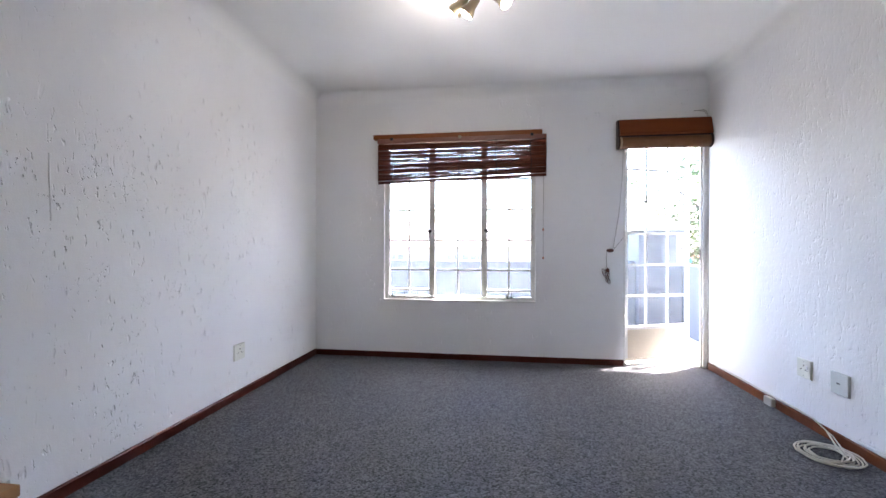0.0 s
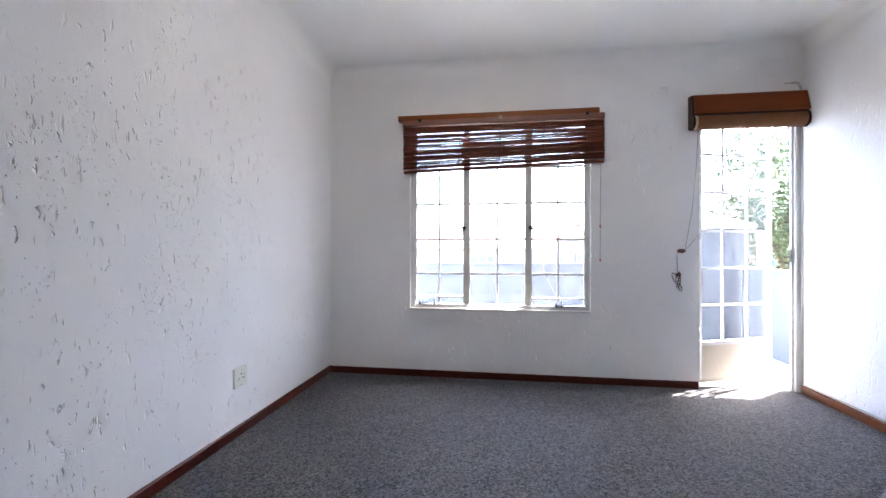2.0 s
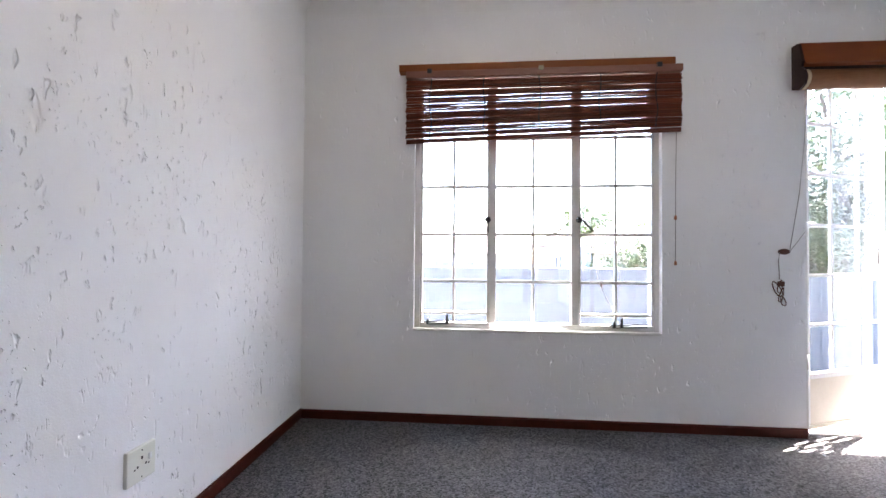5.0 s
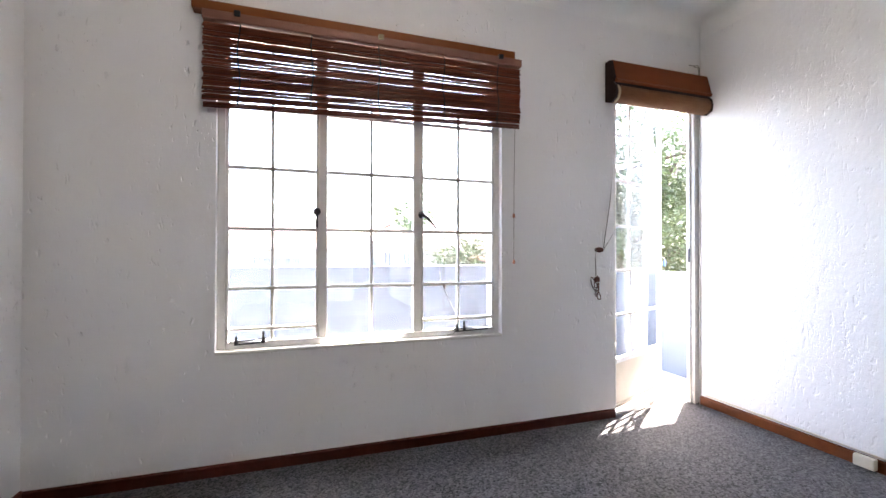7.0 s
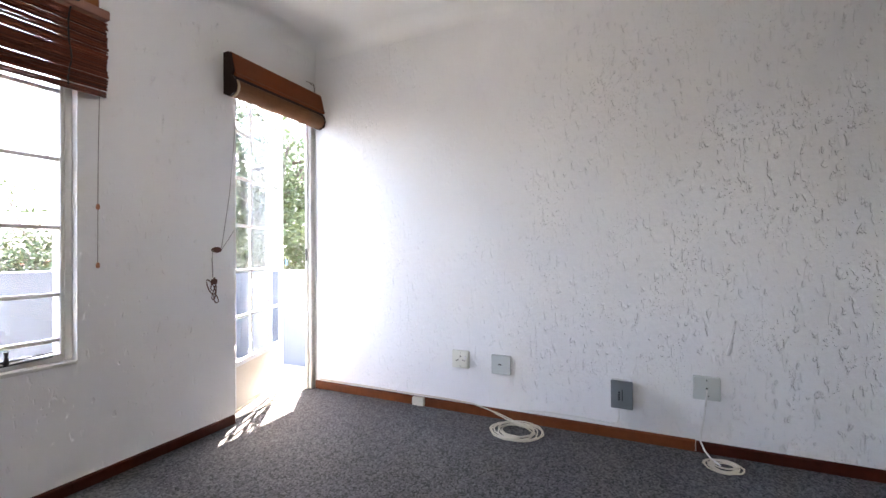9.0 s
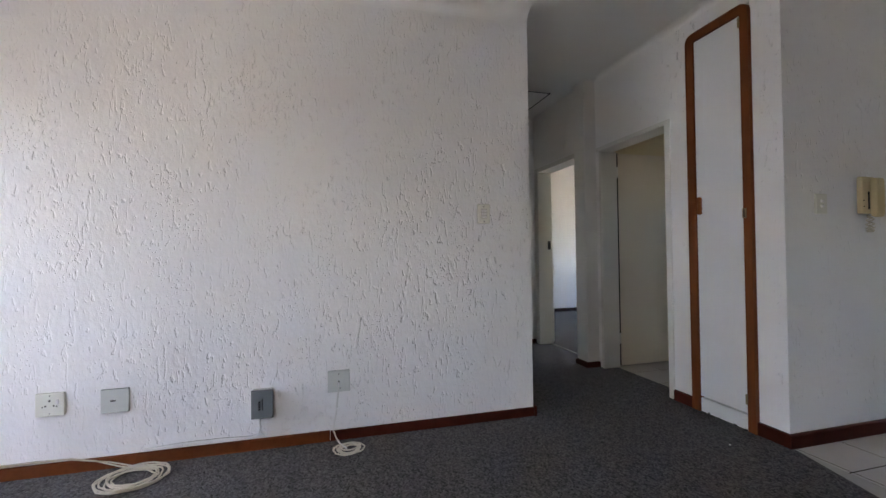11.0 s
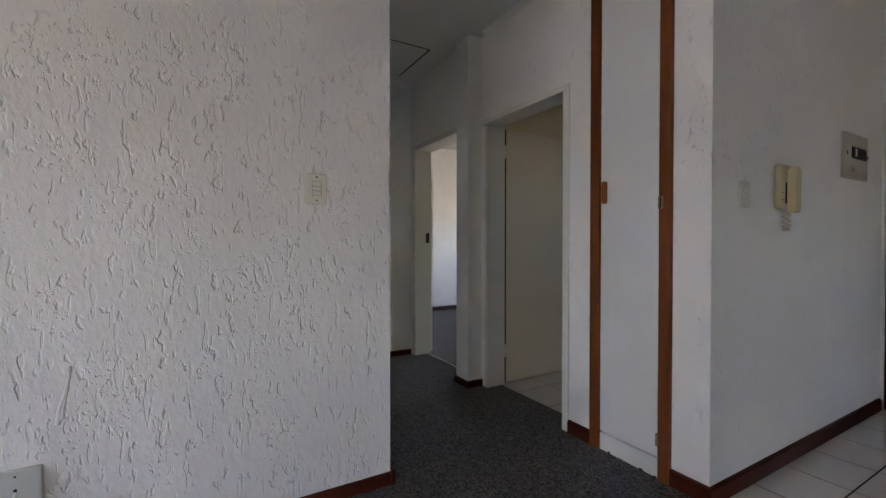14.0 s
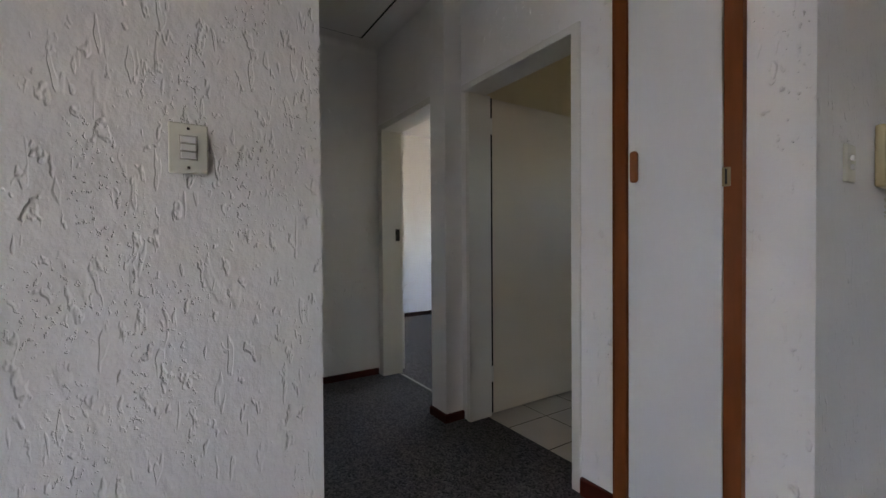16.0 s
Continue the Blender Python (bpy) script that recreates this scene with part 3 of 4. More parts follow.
for x, dark in ((-0.935, 1), (-0.24, 0), (0.465, 1)):
    part("bracket", box(x - 0.014, 5.566, 2.222, x + 0.014, 5.60, 2.249, 0.002), M_BLACK if dark else M_BRASS, blind)
for x in (-0.93, -0.59, -0.245, 0.12, 0.455):
    z0 = 1.793 + (x + 1.088) / 1.7 * 0.052
    pts = []
    for k in range(15):
        u = k / 14
        pts.append((x + 0.006 * math.sin(9 * u + 5 * x), 5.596 + 0.004 * math.sin(17 * u), 2.197 + (z0 - 2.197) * u))
    part("ladder_cord", tube(bmesh.new(), pts, 0.0036, 6), M_BLACK, blind)
pull = [(0.581, 5.612, 2.192), (0.582, 5.622, 1.85), (0.579, 5.628, 1.50), (0.578, 5.63, 1.04)]
part("pull_cord", tube(bmesh.new(), pull, 0.002, 6), M_CORDGREY, blind)
for z in (1.312, 1.034):
    part("pull_bead", lathe(bmesh.new(), (0.578, 5.628, z + 0.014), (0, 0, -1), [(0, 0.003), (0.006, 0.0075), (0.022, 0.0085), (0.028, 0.004)], 10), M_COPPER, blind)

# ---- balcony door ----
door = tagged(thing("door_1", (1.345, 5.685, 0.04), "white steel glazed balcony door standing open outwards", "door"), kind="structure")
bm = bmesh.new()
add_box(bm, 1.335, 5.665, 0.0, 1.362, 5.725, 2.22, 0.004, 1)
add_box(bm, 2.055, 5.665, 0.0, 2.093, 5.725, 2.22, 0.004, 1)
add_box(bm, 2.093, 5.680, 0.0, 2.214, 5.715, 2.22, 0.002, 1)
add_box(bm, 1.362, 5.665, 2.19, 2.055, 5.725, 2.22, 0.004, 1)
add_box(bm, 2.040, 5.690, 0.0, 2.055, 5.712, 2.19, 0.003, 1)
part("door_frame", bm, M_STEEL, door)
part("corner_bead", tube(bmesh.new(), [(2.090, 5.652, 0.0), (2.088, 5.650, 0.7), (2.091, 5.651, 1.5), (2.089, 5.652, 2.10)], 0.005, 8), M_STEEL, door)
part("strike_plate", box(2.038, 5.688, 1.02, 2.0402, 5.706, 1.12), M_BLACK, door)

H0, F0 = Vector((1.350, 5.690, 0.0)), Vector((2.050, 5.972, 0.0))
LEN = (F0 - H0).length
ANG = math.atan2(F0.y - H0.y, F0.x - H0.x)
LEAF = Matrix.Translation(H0) @ Matrix.Rotation(ANG, 4, "Z")


def leafpart(name, bm, mat, label="", parent=None):
    bm.transform(LEAF)
    return part(name, bm, mat, parent or door, label)


leaf_bars = [0.354, 0.66, 0.965, 1.273, 1.59, 1.90]
bm = bmesh.new()
for x0, x1, z0, z1 in ((0, 0.035, 0.04, 2.2), (LEN - 0.035, LEN, 0.04, 2.2), (0.035, LEN - 0.035, 2.165, 2.2), (0.035, LEN - 0.035, 0.335, 0.37)):
    add_box(bm, x0, -0.014, z0, x1, 0.014, z1, 0.003, 1)
leaf = leafpart("leaf_frame", bm, M_STEEL)
leafpart("kick_panel", box(0.02, -0.012, 0.045, LEN - 0.02, 0.010, 0.345, 0.004), M_CREAM, "cream-stained steel kick panel")
leafpart("bottom_rail", box(0.0, -0.020, 0.038, LEN, 0.020, 0.062, 0.003), M_CREAM)
cols = [0.035, LEN / 3, 2 * LEN / 3, LEN - 0.035]
for x in cols[1:3]:
    leafpart("glazing_bar", box(x - 0.010, -0.006, 0.37, x + 0.010, 0.012, 2.165, 0.002, 1), M_STEEL)
for z in leaf_bars[1:]:
    leafpart("glazing_bar", box(0.035, -0.0055, z - 0.010, LEN - 0.035, 0.011, z + 0.010, 0.002, 1), M_STEEL)
zs = [0.37] + leaf_bars[1:] + [2.165]
for i, (x0, x1) in enumerate(zip(cols, cols[1:])):
    for z0, z1 in zip(zs, zs[1:]):
        pane = leafpart("pane", box(x0 + (0.011 if i else 0), -0.002, z0 + 0.011, x1 - (0.011 if i < 2 else 0), 0.002, z1 - 0.011), M_GLASSDUST)
        pane.visible_shadow = False
leafpart("lock_case", box(LEN - 0.13, -0.016, 0.976, LEN - 0.034, 0.016, 1.262, 0.002), M_STEEL)
lock = leafpart("lock_plate", box(LEN - 0.082, -0.023, 1.03, LEN - 0.046, -0.0165, 1.20, 0.002), M_CHROME, "dull chrome lock plate")
bm = tube(bmesh.new(), [(LEN - 0.064, -0.02, 1.135), (LEN - 0.064, -0.060, 1.135), (LEN - 0.075, -0.066, 1.135), (LEN - 0.155, -0.066, 1.132)], 0.008, 8)
leafpart("door_handle", bm, M_CHROME)
keys = thing("key_ring", (2.00, 5.93, 1.0), "small keys with a bright blue tag hanging in the lock", "keys")
bm = box(LEN - 0.040, -0.052, 0.985, LEN - 0.006, -0.044, 1.03, 0.003)
bm.transform(LEAF)
part("tag", bm, M_BLUE, keys, "blue plastic tag")
bm = tube(bmesh.new(), [(LEN - 0.060, -0.018, 1.055), (LEN - 0.055, -0.048, 1.055), (LEN - 0.035, -0.050, 1.045), (LEN - 0.022, -0.048, 1.028)], 0.004, 6)
bm.transform(LEAF)
part("key", bm, M_CHROME, keys)
for z in (0.40, 1.2, 1.95):
    leafpart("hinge", lathe(bmesh.new(), (-0.004, -0.022, z), (0, 0, 1), [(0, 0.008), (0.09, 0.008)], 10), M_STEEL)

# ---- door blind ----
dblind = thing("door_blind", (1.67, 5.56, 2.06), "orange-brown wooden pelmet with a rolled reed blind over the door", "blind")
bm = bmesh.new()
prof = [(5.648, 2.350), (5.602, 2.350), (5.588, 2.340), (5.556, 2.215), (5.548, 2.200), (5.558, 2.188), (5.592, 2.205), (5.648, 2.335)]
r0 = [bm.verts.new((1.278, y, z)) for y, z in prof]
r1 = [bm.verts.new((2.092, y, z)) for y, z in prof]
for k in range(len(prof)):
    bm.faces.new((r0[k], r0[(k + 1) % 8], r1[(k + 1) % 8], r1[k]))
bm.faces.new(r0[::-1])
bm.faces.new(r1)
part("pelmet", bm, M_PELMET, dblind)
# added dark block stands in for the shade between pelmet and roll
part("back_board", box(1.2785, 5.568, 2.172, 2.0755, 5.646, 2.20, 0.003), M_ENTDARK, dblind, "dark filler added for the shade under the pelmet")
for x in (1.263, 2.076):
    bm = bmesh.new()
    side = [(5.648, 2.346), (5.604, 2.346), (5.590, 2.338), (5.562, 2.225), (5.572, 2.195), (5.548, 2.165), (5.540, 2.126), (5.548, 2.085), (5.596, 2.064), (5.648, 2.085)]
    a = [bm.verts.new((x, y, z)) for y, z in side]
    b = [bm.verts.new((x + 0.014, y, z)) for y, z in side]
    for k in range(10):
        bm.faces.new((a[k], a[(k + 1) % 10], b[(k + 1) % 10], b[k]))
    bm.faces.new(a[::-1])
    bm.faces.new(b)
    part("end_bracket", bm, M_ENTDARK, dblind, "dark red-brown end bracket")
part("roll", lathe(bmesh.new(), (1.278, 5.596, 2.126), (1, 0, 0), [(0, 0.020), (0.001, 0.056), (0.02, 0.057), (0.3, 0.056), (0.6, 0.057), (0.794, 0.056), (0.795, 0.02)], 32), M_ROLL, dblind, "rolled-up woven reed blind")
part("roll_edge", lathe(bmesh.new(), (1.279, 5.596, 2.126), (1, 0, 0), [(0, 0.046), (0.0, 0.0585), (0.018, 0.0585), (0.018, 0.046)], 32), M_REEDEDGE, dblind, "pale wooden roll edge")
part("blind_cord", tube(bmesh.new(), [(1.318, 5.60, 2.07), (1.312, 5.615, 1.80), (1.285, 5.625, 1.45), (1.232, 5.628, 1.12)], 0.0022, 6), M_CORDGREY, dblind)
part("blind_cord", tube(bmesh.new(), [(1.232, 5.628, 1.11), (1.28, 5.632, 1.17), (1.333, 5.640, 1.235)], 0.002, 6), M_CORDGREY, dblind)

cleat = thing("cord_cleat", (1.215, 5.63, 1.105), "dark brown oval cord cleat screwed to the wall", "cleat")
bm = lathe(bmesh.new(), (1.208, N, 1.108), (0, -1, 0), [(0, 0.03), (0.012, 0.034), (0.018, 0.026), (0.022, 0.012)], 20)
bmesh.ops.scale(bm, vec=(1.0, 1, 0.52), space=Matrix.Translation((-1.208, -N, -1.108)), verts=bm.verts)
part("plate", bm, M_CORD, cleat)
part("hanging_cord", tube(bmesh.new(), [(1.178, 5.634, 1.105), (1.172, 5.634, 1.05), (1.176, 5.634, 0.98), (1.175, 5.632, 0.94)], 0.003, 6), M_CORDGREY, cleat)
bm = bmesh.new()
for cx, cz, rx, rz, tilt in ((1.160, 0.885, 0.018, 0.05, 0.5), (1.178, 0.900, 0.012, 0.04, -0.2), (1.185, 0.850, 0.010, 0.045, -0.25), (1.193, 0.815, 0.012, 0.032, 0.3)):
    pts = []
    for k in range(15):
        a = 2 * math.pi * k / 14
        dx, dz = rx * math.cos(a), rz * math.sin(a)
        pts.append((cx + dx * math.cos(tilt) - dz * math.sin(tilt), 5.630 + 0.004 * math.sin(2 * a), cz + dx * math.sin(tilt) + dz * math.cos(tilt)))
    tube(bm, pts, 0.0032, 6)
add_box(bm, 1.165, 5.622, 0.90, 1.20, 5.638, 0.93, 0.004)
part("knotted_cord", bm, M_CORD, cleat, "knotted brown cord loops")

wire = thing("wall_wire", (1.95, 5.63, 2.40), "short loose grey wire sticking out of the wall", "wire")
part("strand", tube(bmesh.new(), [(1.945, 5.61, 2.412), (1.985, 5.60, 2.408), (2.02, 5.605, 2.418), (2.055, 5.62, 2.410), (2.09, 5.65, 2.375)], 0.0028, 6), M_CORDGREY, wire)
part("strand", tube(bmesh.new(), [(1.99, 5.61, 2.408), (2.03, 5.61, 2.405), (2.06, 5.63, 2.39), (2.085, 5.65, 2.36)], 0.0025, 6), M_CORDGREY, wire)


# ---- sockets and switches on the walls ----
def plate(name, label, category, wall_x, facing, y0, y1, z0, z1, thick=0.014, mat=M_PLATE, group=""):
    """A wall plate on a wall x = wall_x; facing +1 looks to +x, -1 to -x. Returns its Empty."""
    t = thing(name, (wall_x, (y0 + y1) / 2, z0), label, category, group)
    xa, xb = sorted((wall_x - facing * 0.006, wall_x + facing * thick))
    part("cover_plate", box(xa, y0, z0, xb, y1, z1, 0.0035), mat, t)
    return t


def dot(t, name, wall_x, facing, y, z, w, h, mat, out=0.0152, back=0.006):
    xa, xb = sorted((wall_x + facing * back, wall_x + facing * out))
    return part(name, box(xa, y - w / 2, z - h / 2, xb, y + w / 2, z + h / 2, min(w, h) * 0.2, 1), mat, t)


def socket(wall_x, facing, yc, zc, mat, group):
    t = plate("wall_socket", "ivory three-pin wall socket above the skirting", "socket", wall_x, facing, yc - 0.061, yc + 0.061, zc - 0.059, zc + 0.059, mat=mat, group=group)
    for dy, dz, w, h in ((0, 0.020, 0.010, 0.012), (-0.018, -0.006, 0.009, 0.009), (0.018, -0.006, 0.009, 0.009), (-0.030, -0.010, 0.006, 0.006), (0.030, -0.010, 0.006, 0.006)):
        dot(t, "pin_hole", wall_x, facing, yc + dy, zc + dz, w, h, M_DARK)
    dot(t, "rocker", wall_x, facing, yc + 0.034 * facing, zc + 0.012, 0.014, 0.024, M_WHITE, 0.019)
    dot(t, "screw", wall_x, facing, yc, zc + 0.045, 0.005, 0.005, M_DARK)
    dot(t, "screw", wall_x, facing, yc, zc - 0.045, 0.005, 0.005, M_DARK)
    return t


socket(W, 1, 4.325, 0.346, M_PLATE, "wall sockets")
socket(E, -1, 4.391, 0.360, M_PLATE, "wall sockets")
t = plate("telephone_plate", "grey-white telephone socket plate above the skirting", "wall plate", E, -1, 4.044, 4.172, 0.289, 0.413, mat=M_PLATEG)
dot(t, "jack", E, -1, 4.115, 0.352, 0.026, 0.008, M_DARK)
t = plate("cable_plate", "pale green-white blank plate with a cable coming out", "wall plate", E, -1, 2.903, 3.030, 0.286, 0.412, mat=M_PLATEG)
dot(t, "cable_hole", E, -1, 2.966, 0.348, 0.010, 0.012, M_DARK)
dot(t, "screw", E, -1, 2.966, 0.392, 0.006, 0.006, M_DARK)
dot(t, "screw", E, -1, 2.958, 0.308, 0.006, 0.006, M_DARK)
bm = tube(bmesh.new(), [(E - 0.004, 2.966, 0.348), (E - 0.022, 2.967, 0.335), (E - 0.026, 2.970, 0.300), (E - 0.024, 2.974, 0.255)], 0.0048, 8)
part("lead", bm, M_WHITE, t)

box_t = thing("junction_box", (E - 0.02, 3.385, 0.176), "small grey plastic network box fixed to the wall", "junction box")
part("housing", box(E - 0.045, 3.330, 0.192, E + 0.004, 3.440, 0.345, 0.006), M_WHITE, box_t)
part("cover", box(E - 0.052, 3.327, 0.189, E - 0.040, 3.443, 0.348, 0.004), M_GREYBOX, box_t, "mid grey cover")
for k in range(4):
    part("mark", box(E - 0.0545, 3.394, 0.238 + 0.013 * k, E - 0.0515, 3.404, 0.247 + 0.013 * k), M_BLACK, box_t)
part("mark_line", box(E - 0.0545, 3.380, 0.237, E - 0.0515, 3.384, 0.297), M_BLACK, box_t)
part("lead", tube(bmesh.new(), [(E - 0.022, 3.400, 0.195), (E - 0.020, 3.402, 0.130), (E - 0.014, 3.410, 0.094), (E - 0.010, 3.445, 0.082), (E - 0.010, 3.60, 0.090), (E - 0.010, 3.80, 0.090), (E - 0.010, 3.98, 0.078)], 0.004, 8), M_WHITE, box_t)

sw = plate("light_switch", "ivory light switch with three rockers", "switch", E, -1, 1.990, 2.076, 1.292, 1.418, 0.014)
part("bezel", box(E - 0.0155, 2.013, 1.325, E - 0.008, 2.053, 1.387, 0.001), M_BOARD, sw)
for k in range(3):
    part("rocker", box(E - 0.023, 2.016, 1.3285 + 0.0195 * k, E - 0.012, 2.050, 1.3445 + 0.0195 * k, 0.002), M_WHITE, sw)
for z in (1.306, 1.404):
    dot(sw, "screw", E, -1, 2.033, z, 0.007, 0.007, M_DARK, 0.0153)

sw2 = plate("narrow_switch", "narrow ivory wall switch beside the intercom", "switch", C, -1, 0.253, 0.340, 1.292, 1.408, 0.010)
for z in (1.338, 1.366):
    part("rocker", box(C - 0.019, 0.287, z - 0.008, C - 0.009, 0.307, z + 0.008, 0.002), M_WHITE, sw2)

inter = thing("intercom_handset", (C - 0.03, -0.1, 1.28), "yellowed plastic intercom handset on the wall", "intercom")
part("base_plate", box(C - 0.030, -0.104, 1.296, C, 0.006, 1.514, 0.010, 3), M_YELLOW, inter)
bm = bmesh.new()
hp = [(C - 0.030, 1.495), (C - 0.060, 1.505), (C - 0.072, 1.49), (C - 0.068, 1.44), (C - 0.068, 1.42), (C - 0.066, 1.36), (C - 0.068, 1.335), (C - 0.070, 1.285), (C - 0.056, 1.272), (C - 0.030, 1.285)]
a = [bm.verts.new((x, -0.116, z)) for x, z in hp]
b = [bm.verts.new((x, -0.056, z)) for x, z in hp]
for k in range(len(hp)):
    bm.faces.new((a[k], a[(k + 1) % 10], b[(k + 1) % 10], b[k]))
bm.faces.new(a[::-1])
bm.faces.new(b)
bmesh.ops.bevel(bm, geom=list(bm.edges), offset=0.006, segments=2, affect="EDGES")
part("handset", bm, M_YELLOW, inter)
part("slot", box(C - 0.0325, -0.053, 1.322, C - 0.029, -0.042, 1.425), M_DARK, inter)
for z in (1.335, 1.37):
    part("vent_hole", box(C - 0.0315, -0.012, z, C - 0.029, -0.004, z + 0.006), M_DARK, inter)
bm = bmesh.new()
pts = []
for k in range(90):
    a = k * 0.75
    pts.append((C - 0.03 + 0.012 * math.sin(a), -0.055 + 0.012 * math.cos(a) + 0.012 * math.sin(k * 0.07), 1.290 - 0.1 * math.sin(math.pi * k / 89)))
tube(bm, pts, 0.0035, 5)
part("curly_cord", bm, M_CABLE, inter, "dirty beige curly cord")

db = thing("distribution_board", (C - 0.02, -1.04, 1.51), "pale grey electrical distribution board with black breakers", "distribution board")
part("cover_plate", box(C - 0.016, -1.212, 1.518, C + 0.004, -0.826, 1.790, 0.005), M_BOARD, db)
part("breaker_window", box(C - 0.021, -1.170, 1.640, C - 0.012, -0.940, 1.710, 0.002), M_BLACK, db)
for k in range(7):
    y = -1.155 + 0.031 * k
    part("breaker", box(C - 0.026, y, 1.652, C - 0.018, y + 0.022, 1.698, 0.002), M_WHITE if k == 5 else M_BLACK, db)
for y in (-1.205, -0.872):
    part("screw", box(C - 0.0185, y - 0.006, 1.655, C - 0.014, y + 0.006, 1.675), M_BLACK, db)
part("sticker", box(C - 0.0175, -0.98, 1.56, C - 0.0155, -0.955, 1.585), M_COPPER, db, "small orange sticker")

# ---- single raised trowel ridges ----
def ridge(wall_x, pts, r, name="plaster_ridge"):
    bm = tube(bmesh.new(), [(wall_x, y, z) for y, z in pts], r, 8, r * 0.5)
    bmesh.ops.scale(bm, vec=(0.6, 1, 1), space=Matrix.Translation((-wall_x, 0, 0)), verts=bm.verts)
    return structure(name, bm, M_WALL, "raised trowel ridge in the white plaster", "wall")


ridge(E, [(2.868, 0.530), (2.862, 0.58), (2.848, 0.63), (2.838, 0.68), (2.833, 0.718)], 0.008)
ridge(E, [(2.860, 0.545), (2.850, 0.60), (2.838, 0.655)], 0.006)
ridge(W, [(3.000, 1.535), (2.998, 1.45), (3.003, 1.35), (3.005, 1.24)], 0.006)
ridge(W, [(2.823, 1.46), (2.820, 1.41), (2.825, 1.37)], 0.007)
ridge(W, [(3.222, 1.255), (3.235, 1.238), (3.228, 1.215)], 0.009)
ridge(W, [(2.846, 1.72), (2.838, 1.69), (2.842, 1.66)], 0.007)

# ---- cables on the floor ----
bx = thing("cable_joint", (E - 0.03, 4.705, 0.0), "small cream cable joint box against the skirting", "joint box")
part("case", box(E - 0.045, 4.662, 0.008, E - 0.012, 4.750, 0.066, 0.006), M_CABLE, bx)


def coil(t, cx, cy, rx, ry, turns, r, seed, mat):
    g = random.Random(seed)
    pts = []
    n = turns * 26
    for k in range(n):
        a = 2 * math.pi * k / 26
        w = 0.80 + 0.2 * math.sin(k * 0.09 + seed) + 0.03 * g.uniform(-1, 1)
        pts.append((cx + rx * w * math.cos(a) + 0.012 * math.sin(k * 0.05), cy + ry * w * math.sin(a) + 0.012 * math.cos(k * 0.06), r + 0.0012 + (k / n) * r * 3.2 + r * 0.6 * math.sin(a * 1.5)))
    return pts


big = thing("cable_coil", (1.93, 3.965, 0.0), "coil of cream coaxial cable lying on the carpet", "cable")
part("coil", tube(bmesh.new(), coil(big, 1.925, 3.965, 0.135, 0.150, 7, 0.0042, 1, M_CABLE), 0.0042, 7), M_CABLE, big)
bm = tube(bmesh.new(), [(E - 0.014, N - 0.05, 0.078), (E - 0.012, 5.2, 0.080), (E - 0.014, 4.8, 0.077), (E - 0.012, 4.45, 0.079), (E - 0.014, 4.30, 0.074), (E - 0.03, 4.18, 0.055), (E - 0.07, 4.06, 0.030), (1.98, 3.93, 0.022), (1.91, 3.85, 0.018)], 0.004, 7)
part("lead", bm, M_CABLE, big)
bm = tube(bmesh.new(), [(E - 0.008, N - 0.05, 0.074), (E - 0.007, 5.0, 0.073), (E - 0.008, 4.55, 0.074), (E - 0.01, 4.32, 0.073), (E - 0.035, 4.12, 0.045), (2.02, 3.99, 0.024), (1.96, 3.87, 0.02)], 0.0036, 7)
part("lead", bm, M_CABLE, big)

small = thing("cable_bundle", (1.94, 2.93, 0.0), "small bundled coil of white cable on the carpet", "cable")
part("coil", tube(bmesh.new(), coil(small, 1.935, 2.915, 0.075, 0.075, 6, 0.0042, 4, M_CABLE), 0.0042, 7), M_CABLE, small)
bm = tube(bmesh.new(), [(E - 0.024, 2.974, 0.255), (E - 0.026, 2.982, 0.18), (E - 0.028, 2.996, 0.11), (E - 0.034, 3.000, 0.07), (E - 0.06, 2.985, 0.035), (E - 0.10, 2.965, 0.018), (1.94, 2.93, 0.012)], 0.0046, 8)
part("lead", bm, M_WHITE, small)
part("tie", tube(bmesh.new(), [(1.945, 2.975, 0.006), (1.945, 2.985, 0.022), (1.945, 3.0, 0.022), (1.945, 3.005, 0.006)], 0.004, 6), M_CABLE, small)

scrap = thing("paper_scrap", (1.384, 0.849, 0.0), "tiny white scrap of paper lying on the carpet", "scrap")
bm = box(-0.006, -0.004, 0.0, 0.006, 0.004, 0.003, 0.001, 1)
bm.transform(Matrix.Translation((1.384, 0.849, 0.0)) @ Matrix.Rotation(0.5, 4, "Z"))
part("scrap", bm, M_WHITE, scrap)

# ---- low wooden box by the west wall ----
stool = thing("wooden_stool", (-1.66, 2.45, 0.0), "low stained pine stool against the wall", "stool")
part("seat", box(W + 0.025, 2.20, 0.225, -1.545, 2.715, 0.268, 0.006), M_TRUNKBOX, stool)
for x in (W + 0.03, -1.578):
    for y in (2.21, 2.672):
        part("leg", box(x, y, 0.0, x + 0.035, y + 0.035, 0.225, 0.004), M_TRUNKBOX, stool)
part("apron", box(-1.560, 2.245, 0.165, -1.548, 2.672, 0.225), M_TRUNKBOX, stool)
part("apron", box(W + 0.035, 2.245, 0.165, W + 0.047, 2.672, 0.225), M_TRUNKBOX, stool)

